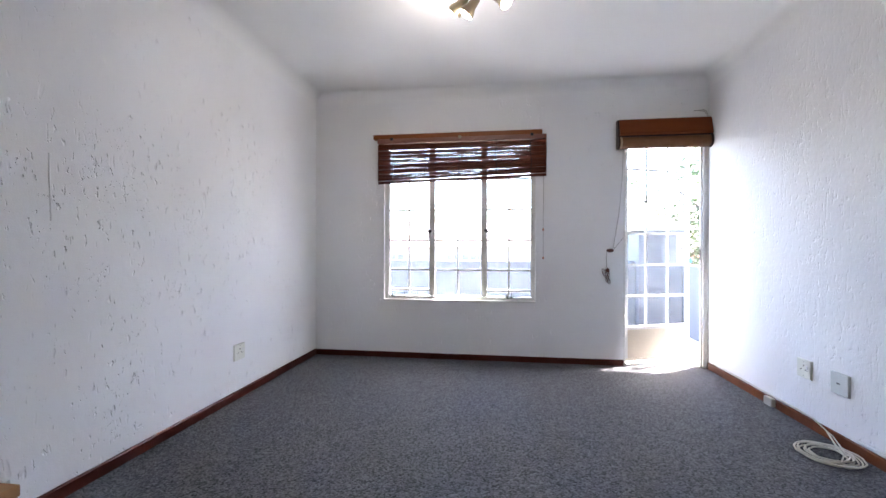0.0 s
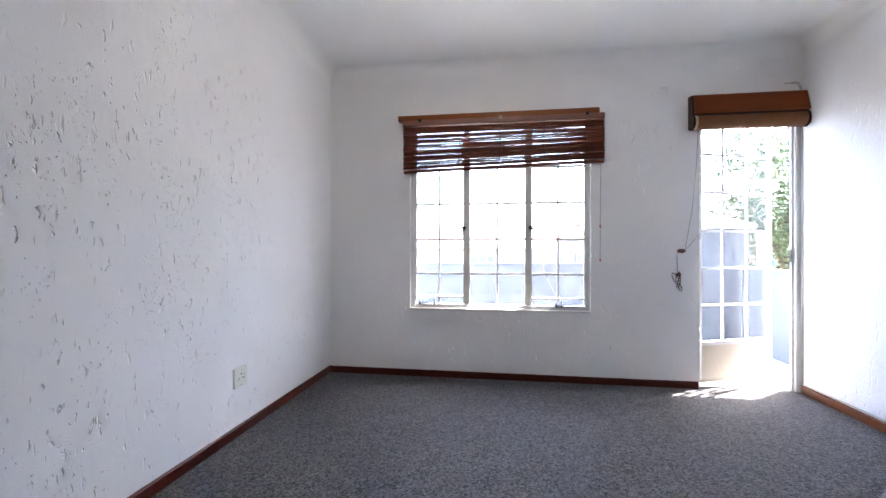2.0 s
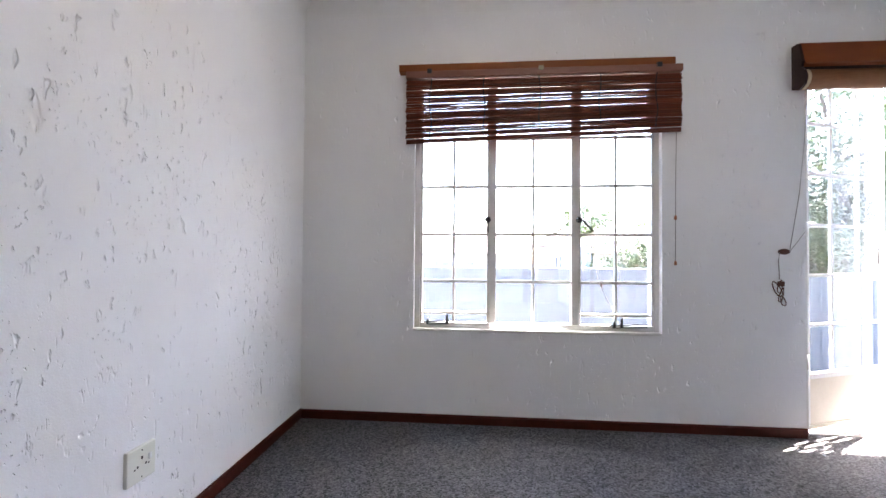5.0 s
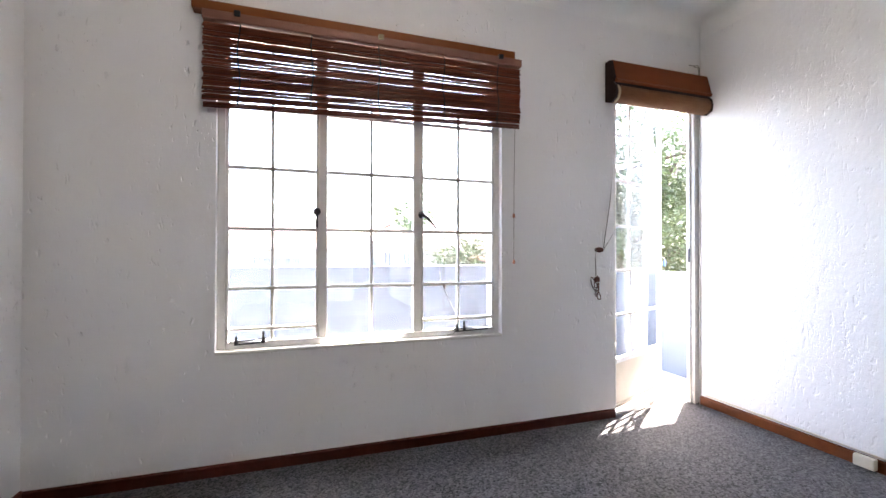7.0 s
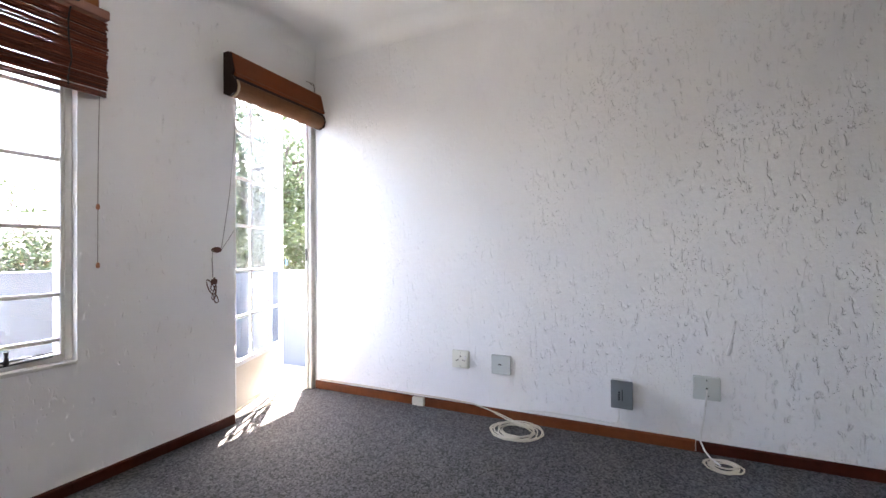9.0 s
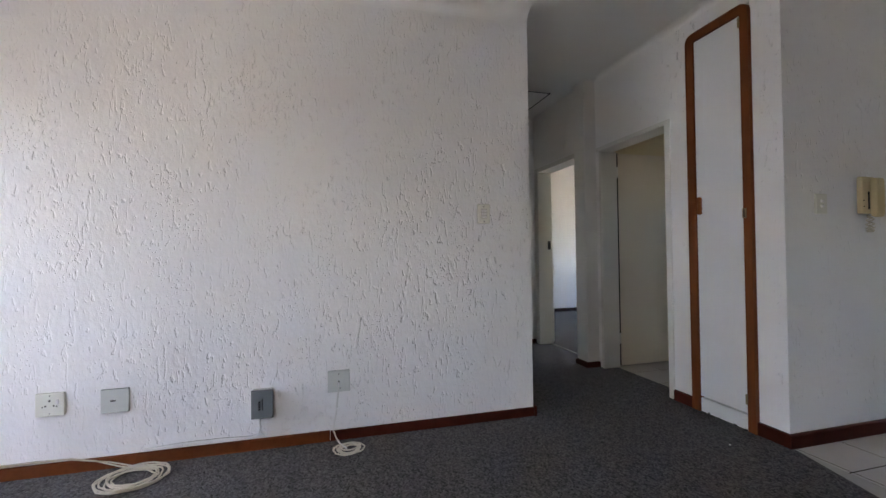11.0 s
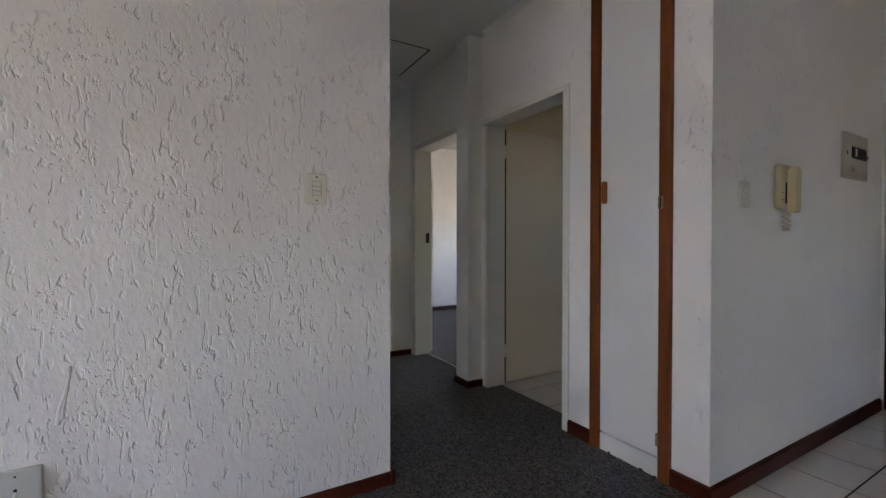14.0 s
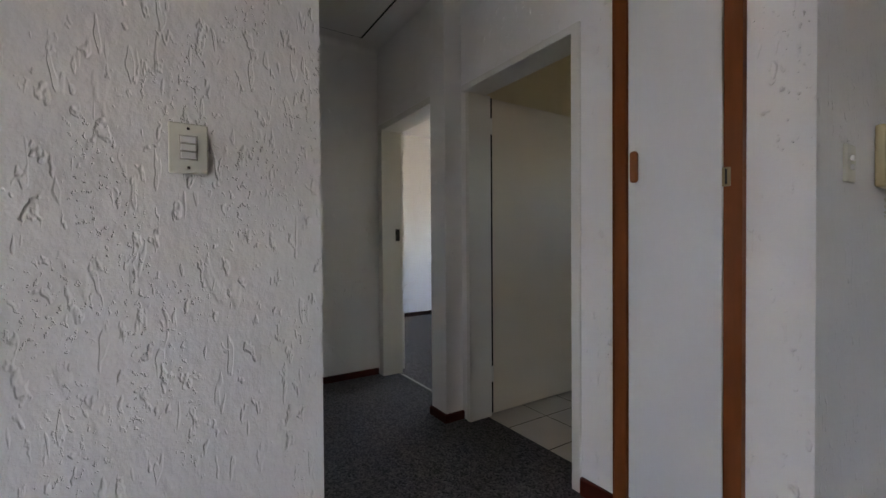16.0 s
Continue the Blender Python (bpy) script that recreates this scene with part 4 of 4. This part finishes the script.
# ---- ceiling spotlights ----
lamp = thing("ceiling_spotlight", (0.03, 3.90, CEIL), "antique brass ceiling fitting with lit spotlights", "ceiling light")
part("ceiling_rose", lathe(bmesh.new(), (0.03, 3.92, CEIL), (0, 0, -1), [(0, 0.07), (0.015, 0.07), (0.03, 0.05), (0.035, 0.015), (0.09, 0.012), (0.10, 0.03), (0.12, 0.02)], 24), M_BRASS, lamp)
for tip, aim in (((-0.005, 3.90, 2.555), (-0.50, 0.10, -0.62)), ((0.16, 3.86, 2.565), (0.55, -0.25, -0.50)), ((-0.075, 3.95, 2.60), (-0.62, 0.5, -0.40))):
    d = Vector(aim).normalized()
    c = Vector(tip)
    arm = part("arm", tube(bmesh.new(), [(0.03, 3.92, 2.645), tuple((Vector((0.03, 3.92, 2.645)) + c) / 2 + Vector((0, 0, 0.015))), tuple(c)], 0.007, 8), M_BRASS, lamp)
    part("spot_shade", lathe(bmesh.new(), c - d * 0.03, d, [(-0.03, 0.014), (-0.02, 0.024), (0.035, 0.029), (0.070, 0.044), (0.085, 0.047), (0.085, 0.042), (0.06, 0.025)], 20), M_BRASS, lamp)
    part("bulb", lathe(bmesh.new(), c - d * 0.03, d, [(0.05, 0.022), (0.080, 0.041), (0.091, 0.037), (0.098, 0.014)], 18), M_BULB, lamp, "lit reflector bulb")
    spot = new("bulb_light", bpy.data.lights.new("bulb_light", "POINT"))
    spot.data.energy, spot.data.shadow_soft_size, spot.data.color = LAMP_WATTS, 0.04, (1.0, 0.95, 0.89)
    spot.parent, spot.matrix_parent_inverse = lamp, Matrix.Translation(lamp.location).inverted()
    spot.matrix_basis = look(c + d * 0.12, c + d * 0.12 + Vector((d.x * 0.5, d.y * 0.5, -1)))

hatch = thing("ceiling_hatch", (3.73, 1.12, CEIL), "white painted ceiling trapdoor standing slightly ajar", "hatch")
# dark sheet behind the panel paints the shade along its open edge
part("gap", box(3.38, 0.795, CEIL - 0.004, 3.995, 1.45, CEIL + 0.002), M_DARK, hatch)
part("panel", box(3.386, 0.812, CEIL - 0.008, 3.985, 1.442, CEIL - 0.002, 0.002), M_CEIL, hatch)

# ---- cupboard in the corridor wall ----
cup = thing("built_in_cupboard", (1.665, 0.4, 0.0), "tall white built-in cupboard with a rounded orange-wood frame", "cupboard")
bm = bmesh.new()
for x0, y0, z0, x1, y1, z1 in ((1.452, -0.10, 0.0, 1.462, 0.52, 2.56), (1.872, -0.10, 0.0, 1.882, 0.52, 2.56), (1.462, -0.10, 0.0, 1.872, -0.09, 2.56), (1.462, -0.09, 2.55, 1.872, 0.52, 2.56)):
    add_box(bm, x0, y0, z0, x1, y1, z1)
part("carcass", bm, M_CUP, cup)


def frame_ring(x0, x1, z1, r, w, y0, y1):
    """An upright wooden frame with rounded upper corners, open at the floor."""
    def line(x0, x1, z1, r):
        p = [(x0, 0.0)]
        p += [(x0 + r - r * math.cos(a), z1 - r + r * math.sin(a)) for a in [math.pi / 2 * k / 8 for k in range(9)]]
        p += [(x1 - r + r * math.sin(a), z1 - r + r * math.cos(a)) for a in [math.pi / 2 * k / 8 for k in range(9)]]
        return p + [(x1, 0.0)]
    o, i = line(x0, x1, z1, r), line(x0 + w, x1 - w, z1 - w, max(r - w, 0.004))
    bm = bmesh.new()
    vs = [[bm.verts.new((x, y, z)) for x, z in pts] for y in (y0, y1) for pts in (o, i)]
    n = len(o)
    for k in range(n - 1):
        bm.faces.new((vs[0][k], vs[0][k + 1], vs[1][k + 1], vs[1][k]))
        bm.faces.new((vs[2][k], vs[2][k + 1], vs[3][k + 1], vs[3][k]))
        bm.faces.new((vs[0][k], vs[0][k + 1], vs[2][k + 1], vs[2][k]))
        bm.faces.new((vs[1][k], vs[1][k + 1], vs[3][k + 1], vs[3][k]))
    return bm


part("frame", frame_ring(1.441, 1.886, 2.58, 0.05, 0.05, 0.50, S + 0.022), M_WOODUP, cup, "orange-brown wooden frame with rounded corners")
part("frame_bead", frame_ring(1.436, 1.891, 2.585, 0.055, 0.006, 0.545, S + 0.027), M_WOODUP, cup)
cdoor = part("door", box(1.499, 0.545, 0.105, 1.832, S + 0.012, 2.525, 0.003), M_CUP, cup, "plain white door")
part("plinth", box(1.492, 0.535, 0.0, 1.835, S + 0.008, 0.092, 0.002), M_CUP, cup, "chipped white plinth")
bm = box(1.786, S + 0.010, 1.336, 1.814, S + 0.038, 1.456, 0.012, 3)
part("handle", bm, M_WOODLIGHT, cdoor, "curved wooden pull handle")
part("catch", box(1.470, S + 0.018, 1.286, 1.494, S + 0.028, 1.346, 0.002), M_BRASS, cup, "worn metal hinge")
part("catch_pin", box(1.478, S + 0.026, 1.292, 1.483, S + 0.031, 1.340), M_BLACK, cup)
for z in (0.16, 2.45):
    part("hinge", box(1.488, S + 0.010, z, 1.502, S + 0.026, z + 0.06, 0.002), M_BRASS, cup)
g = random.Random(3)
for k in range(5):
    x = 1.50 + 0.32 * g.random()
    part("chip", box(x, S + 0.004, -0.002, x + g.uniform(0.004, 0.02), S + 0.0105, g.uniform(0.003, 0.012)), M_DARK, cup)

# ---- bathroom doorway ----
bath = tagged(thing("door_2", (2.5, 0.48, 0.0), "white steel doorway with a white door open into the bathroom", "door"), kind="structure")
bm = bmesh.new()
add_box(bm, 2.066, 0.405, 0.0, 2.113, S + 0.012, 2.04, 0.005)
add_box(bm, 2.922, 0.37, 0.0, 2.955, 0.545, 2.04, 0.005)
add_box(bm, 2.066, 0.405, 2.036, 2.955, S + 0.012, 2.075, 0.005)
part("door_frame", bm, M_DOORW, bath)
# solid dark strip painted in for the shade between frame and leaf
part("hinge_gap", box(2.930, 0.353, 0.02, 2.952, 0.3695, 2.03), M_DARK, bath)
leaf2 = part("leaf", box(2.932, -0.44, 0.012, 2.970, 0.352, 2.03, 0.003), M_BATHDOOR, bath, "plain white flush door, warm light put into its colour")
for z in (0.22, 1.80):
    part("hinge", lathe(bmesh.new(), (2.930, 0.360, z), (0, 0, 1), [(0, 0.008), (0.1, 0.008)], 10), M_DOORW, bath)

# ---- bedroom doorway ----
bed = tagged(thing("door_3", (3.58, 0.42, 0.0), "white steel bedroom door frame, doorway standing open", "door"), kind="structure")
bm = bmesh.new()
add_box(bm, 4.050, 0.430, 0.0, 4.130, 0.612, 2.10, 0.004)
add_box(bm, 3.181, 0.430, 0.0, 3.212, 0.608, 2.10, 0.004)
add_box(bm, 3.212, 0.430, 2.050, 4.050, 0.608, 2.10, 0.004)
part("door_frame", bm, M_DOORW, bed)
part("strike_plate", box(4.047, 0.452, 1.13, 4.0515, 0.490, 1.23), M_BLACK, bed)

# ---- entrance door ----
ent = tagged(thing("door_4", (0.8, -1.6, 0.0), "red-brown wooden entrance door with darker stiles, shut", "door"), kind="structure")
bm = bmesh.new()
for x0, x1, z0, z1 in ((0.40, 0.425, 0.0, 2.075), (1.249, 1.2635, 0.0, 2.075), (0.425, 1.249, 2.05, 2.075)):
    add_box(bm, x0, -1.7000, z0, x1, -1.5400, z1, 0.003)
part("door_frame", bm, M_DOORW, ent)
part("stile", box(1.165, -1.5950, -0.003, 1.247, -1.5520, 2.048, 0.003), M_ENTDARK, ent, "dark lock stile")
part("stile", box(0.427, -1.5950, -0.003, 0.540, -1.5520, 2.048, 0.003), M_ENTDARK, ent, "dark hinge stile")
part("panel", box(0.540, -1.5900, -0.003, 1.165, -1.5580, 2.048, 0.002), M_ENT, ent, "red-brown veneered panel")
lockp = part("lock_plate", box(1.182, -1.5530, 1.205 - 0.09, 1.230, -1.5440, 1.205 + 0.07, 0.003), M_CHROME, ent)
part("door_handle", tube(bmesh.new(), [(1.206, -1.5460, 1.205 + 0.02), (1.206, -1.5020, 1.205 + 0.02), (1.195, -1.4960, 1.205 + 0.02), (1.105, -1.4960, 1.205 + 0.016)], 0.009, 8), M_CHROME, ent, "chrome lever handle")
part("keyhole", box(1.202, -1.5445, 1.205 - 0.065, 1.210, -1.5430, 1.205 - 0.045), M_BLACK, ent)

# ---- outdoors ----
structure("ground", box(-400, -400, -2.9, 400, 400, -2.8), M_GRASS, "pale dry garden ground reaching far off", "ground")


def house(name, label, x0, y0, x1, y1, eave, ridge, wall_mat, roof_mat, windows):
    h = thing(name, ((x0 + x1) / 2, (y0 + y1) / 2, -2.8), label, "house", "houses across the gardens")
    part("wall", box(x0, y0, -2.8, x1, y1, eave), wall_mat, h)
    ym = (y0 + y1) / 2
    bm = bmesh.new()
    o = 0.5
    p = [bm.verts.new(c) for c in ((x0 - o, y0 - o, eave - 0.1), (x1 + o, y0 - o, eave - 0.1), (x1 + o, y1 + o, eave - 0.1), (x0 - o, y1 + o, eave - 0.1), (x0 + 1.5, ym, ridge), (x1 - 1.5, ym, ridge))]
    for f in ((0, 1, 5, 4), (1, 2, 5), (2, 3, 4, 5), (3, 0, 4), (3, 2, 1, 0)):
        bm.faces.new([p[k] for k in f])
    part("roof", bm, roof_mat, h)
    for x, z, w, hh in windows:
        fr = part("window", box(x - 0.06, y0 - 0.06, z - 0.06, x + w + 0.06, y0 + 0.02, z + hh + 0.06), M_STEEL, h)
        n = max(2, round(w / 0.5))
        for k in range(n):
            part("pane", box(x + w * k / n + 0.04, y0 - 0.075, z, x + w * (k + 1) / n - 0.04, y0 - 0.05, z + hh), M_PANE, fr)
    return h


house("white_house", "white single-storey house with a pale tiled roof", -13.0, 27.0, 2.2, 34.0, 1.35, 3.1, M_HOUSE, M_ROOF, [(-8.0, -0.3, 2.2, 1.1), (-3.2, -0.3, 2.4, 1.1)])
house("blue_house", "pale blue gabled house between the gardens", 3.6, 29.0, 6.2, 33.0, 1.9, 3.0, M_HOUSEBLUE, M_ROOF, [(4.0, 0.2, 0.5, 0.9), (5.2, 0.2, 0.5, 0.9)])
house("long_house", "long white house with a pale tiled roof", 6.6, 30.0, 19.0, 37.0, 1.45, 3.3, M_HOUSE, M_ROOF, [(9.0, 0.1, 0.9, 0.8), (12.3, -0.2, 1.0, 1.2), (14.8, 0.0, 2.2, 1.0)])
house("far_house", "white house with a pale roof across the road", 20.5, 29.0, 32.0, 36.0, 1.4, 3.2, M_HOUSE, M_ROOF, [(21.5, 0.1, 0.7, 0.9), (23.0, 0.1, 0.7, 0.9), (25.8, 0.1, 2.0, 1.0)])
house("red_roofed_house", "distant house with a red tiled roof", 27.0, 52.0, 36.0, 60.0, 3.6, 6.6, M_HOUSE, M_ROOFRED, [])
carport = thing("carport", (12.0, 26.0, -2.8), "open carport with a thin red roof edge", "carport")
part("roof", box(8.2, 25.0, 0.62, 15.5, 28.5, 0.78), M_ROOFRED, carport)
for x in (8.5, 11.9, 15.2):
    part("post", box(x - 0.06, 25.2, -2.8, x + 0.06, 25.32, 0.62), M_STEEL, carport)


def leaves(bm, centre, radius, count, size, g, flat=0.75):
    for _ in range(count):
        d = Vector((g.gauss(0, 1), g.gauss(0, 1), g.gauss(0, 1))).normalized() * (radius * g.uniform(0.25, 1.0) ** 0.6)
        c = Vector(centre) + Vector((d.x, d.y, d.z * flat))
        a = Vector((g.gauss(0, 1), g.gauss(0, 1), g.gauss(0, 0.7))).normalized()
        b = a.cross(Vector((g.gauss(0, 1), g.gauss(0, 1), g.gauss(0, 1)))).normalized()
        n = a.cross(b) * size * 0.12
        s = size * g.uniform(0.6, 1.3)
        v = [bm.verts.new(c - a * s * 0.5), bm.verts.new(c + b * s * 0.24 + n), bm.verts.new(c + a * s * 0.5), bm.verts.new(c - b * s * 0.24 + n)]
        bm.faces.new((v[0], v[1], v[2]))
        bm.faces.new((v[0], v[2], v[3]))


def tree(name, label, x, y, base, top, spread, clumps, per, size, seed, mat, girth=0.16, lift=0.35):
    g = random.Random(seed)
    t = thing(name, (x, y, base), label, "tree", "garden trees")
    bm = bmesh.new()
    h = top - base
    fork = base + h * lift
    tube(bm, [(x, y, base), (x + 0.06 * h * 0.2, y, base + h * lift * 0.5), (x - 0.03, y + 0.05, fork)], girth, 10, girth * 0.7)
    spots = []
    for k in range(7):
        a = 2 * math.pi * k / 7 + g.uniform(-0.3, 0.3)
        rr = spread * g.uniform(0.45, 0.8)
        e = Vector((x + rr * math.cos(a), y + rr * math.sin(a), fork + (top - fork) * g.uniform(0.35, 0.85)))
        s = Vector((x - 0.03, y + 0.05, fork - g.uniform(0, 0.4) * h * lift))
        m = (s + e) / 2 + Vector((0, 0, 0.12 * h * g.uniform(-0.3, 1)))
        tube(bm, [tuple(s), tuple(m), tuple(e)], girth * 0.55, 8, girth * 0.12)
        spots += [m, e]
        for _ in range(2):
            e2 = m + Vector((g.gauss(0, 1), g.gauss(0, 1), g.gauss(0.2, 0.7))) * spread * 0.3
            tube(bm, [tuple(m), tuple((m + e2) / 2 + Vector((0, 0, 0.05))), tuple(e2)], girth * 0.22, 6, girth * 0.06)
            spots.append(e2)
    part("trunk", bm, M_BARK, t)
    bm = bmesh.new()
    for k in range(clumps):
        c = spots[k % len(spots)] + Vector((g.gauss(0, 1), g.gauss(0, 1), g.gauss(0, 0.8))) * spread * 0.22
        leaves(bm, c, spread * g.uniform(0.16, 0.30), per, size, g)
    part("crown", bm, mat, t)
    return t


tree("shade_tree", "tall dense green tree close beyond the balcony", 4.9, 9.5, -2.8, 4.0, 2.4, 110, 210, 0.085, 11, M_LEAF, 0.16, 0.5)
tree("shade_tree", "leafy green tree behind the balcony corner", 8.3, 11.6, -2.8, 4.3, 3.0, 120, 200, 0.10, 12, M_LEAF, 0.18, 0.4)
tree("shade_tree", "leafy green tree behind the balcony corner", 4.6, 14.5, -2.8, 3.0, 2.4, 70, 150, 0.11, 13, M_LEAF, 0.15, 0.4)
tree("shade_tree", "dense green tree beside the balcony parapet", 7.2, 8.4, -2.8, 4.0, 2.4, 110, 200, 0.095, 18, M_LEAF, 0.16, 0.45)
tree("garden_tree", "slender garden tree in front of a white house", 16.2, 24.0, -2.8, 4.6, 2.2, 40, 50, 0.26, 14, M_LEAF, 0.12, 0.5)
tree("garden_tree", "slender garden tree at the end of the gardens", -7.5, 21.0, -2.8, 3.6, 1.8, 30, 40, 0.26, 15, M_LEAF, 0.10, 0.5)
tree("garden_tree", "distant blue-green tree over the roofs", 11.0, 46.0, -2.8, 7.0, 4.2, 50, 50, 0.5, 16, M_LEAF, 0.25, 0.4)
tree("garden_tree", "distant tree over the roofs", 23.5, 44.0, -2.8, 7.4, 3.0, 40, 50, 0.5, 17, M_LEAF, 0.25, 0.4)


def bush(label, x, y, r, top, seed, mat):
    g = random.Random(seed)
    t = thing("bush", (x, y, -2.8), label, "bush", "garden bushes")
    bm = bmesh.new()
    for k in range(5):
        a = 2 * math.pi * k / 5
        tube(bm, [(x, y, -2.8), (x + r * 0.3 * math.cos(a), y + r * 0.3 * math.sin(a), top - r), (x + r * 0.6 * math.cos(a), y + r * 0.6 * math.sin(a), top - r * 0.5)], 0.05, 6, 0.02)
    part("stems", bm, M_BARK, t)
    bm = bmesh.new()
    for k in range(16):
        leaves(bm, (x + g.gauss(0, r * 0.4), y + g.gauss(0, r * 0.4), top - r + g.uniform(-r * 1.2, r * 0.6)), r * 0.5, 60, 0.16, g)
    part("foliage", bm, mat, t)


bush("bright yellow-green rounded bush in front of a house", 14.6, 22.5, 1.2, 0.9, 21, M_LEAFY)
bush("bright yellow-green rounded bush in front of a house", 17.3, 23.0, 0.9, 0.6, 22, M_LEAFY)
bush("yellow-green bush beside the white house", 2.0, 22.5, 1.1, 0.9, 23, M_LEAFY)

# ---- floor tiles ----
def tile_mesh(w, d):
    bm = box(-w / 2, -d / 2, -0.018, w / 2, d / 2, 0.0, 0.0015, 1)
    me = bpy.data.meshes.new("tile")
    bm.to_mesh(me)
    bm.free()
    me.materials.append(M_TILE)
    return me


def tiles(name, label, x0, y0, x1, y1, ox, oy, pitch, z, keep=lambda x, y: True):
    base = structure(name, box(x0, y0, -0.022, x1, y1, z - 0.0015), M_GROUT, label, "floor")
    me = tile_mesh(pitch - 0.007, pitch - 0.007)
    i0, i1 = math.ceil((x0 - ox) / pitch), math.floor((x1 - ox) / pitch)
    k0, k1 = math.ceil((y0 - oy) / pitch), math.floor((y1 - oy) / pitch)
    for i in range(i0 - 1, i1 + 1):
        for k in range(k0 - 1, k1 + 1):
            xa, xb = max(x0, ox + i * pitch), min(x1, ox + (i + 1) * pitch)
            ya, yb = max(y0, oy + k * pitch), min(y1, oy + (k + 1) * pitch)
            if xb - xa < 0.02 or yb - ya < 0.02 or not keep((xa + xb) / 2, (ya + yb) / 2):
                continue
            full = xb - xa > pitch - 0.001 and yb - ya > pitch - 0.001
            ob = new("tile", me if full else tile_mesh(xb - xa - 0.007, yb - ya - 0.007))
            ob.location = ((xa + xb) / 2, (ya + yb) / 2, z)
            ob.parent = base


tiles("floor_entry", "pale glazed floor tiles with dark joints", -1.78, -1.585, C, 0.565, 0.995, 0.54, 0.325, -0.003)
tiles("floor_bath", "pale glazed bathroom floor tiles", 1.39, -1.60, 3.01, 0.392, 2.42, 0.392, 0.325, -0.003)
structure("tile_edge", prism(bmesh.new(), [(C, 0.552), (C, 0.566), (0.55, 0.756), (W, 0.79), (W, 0.566), (0.99, 0.566)], -0.02, -0.003), M_STRIP, "grey cement edge between carpet and tiles", "floor")
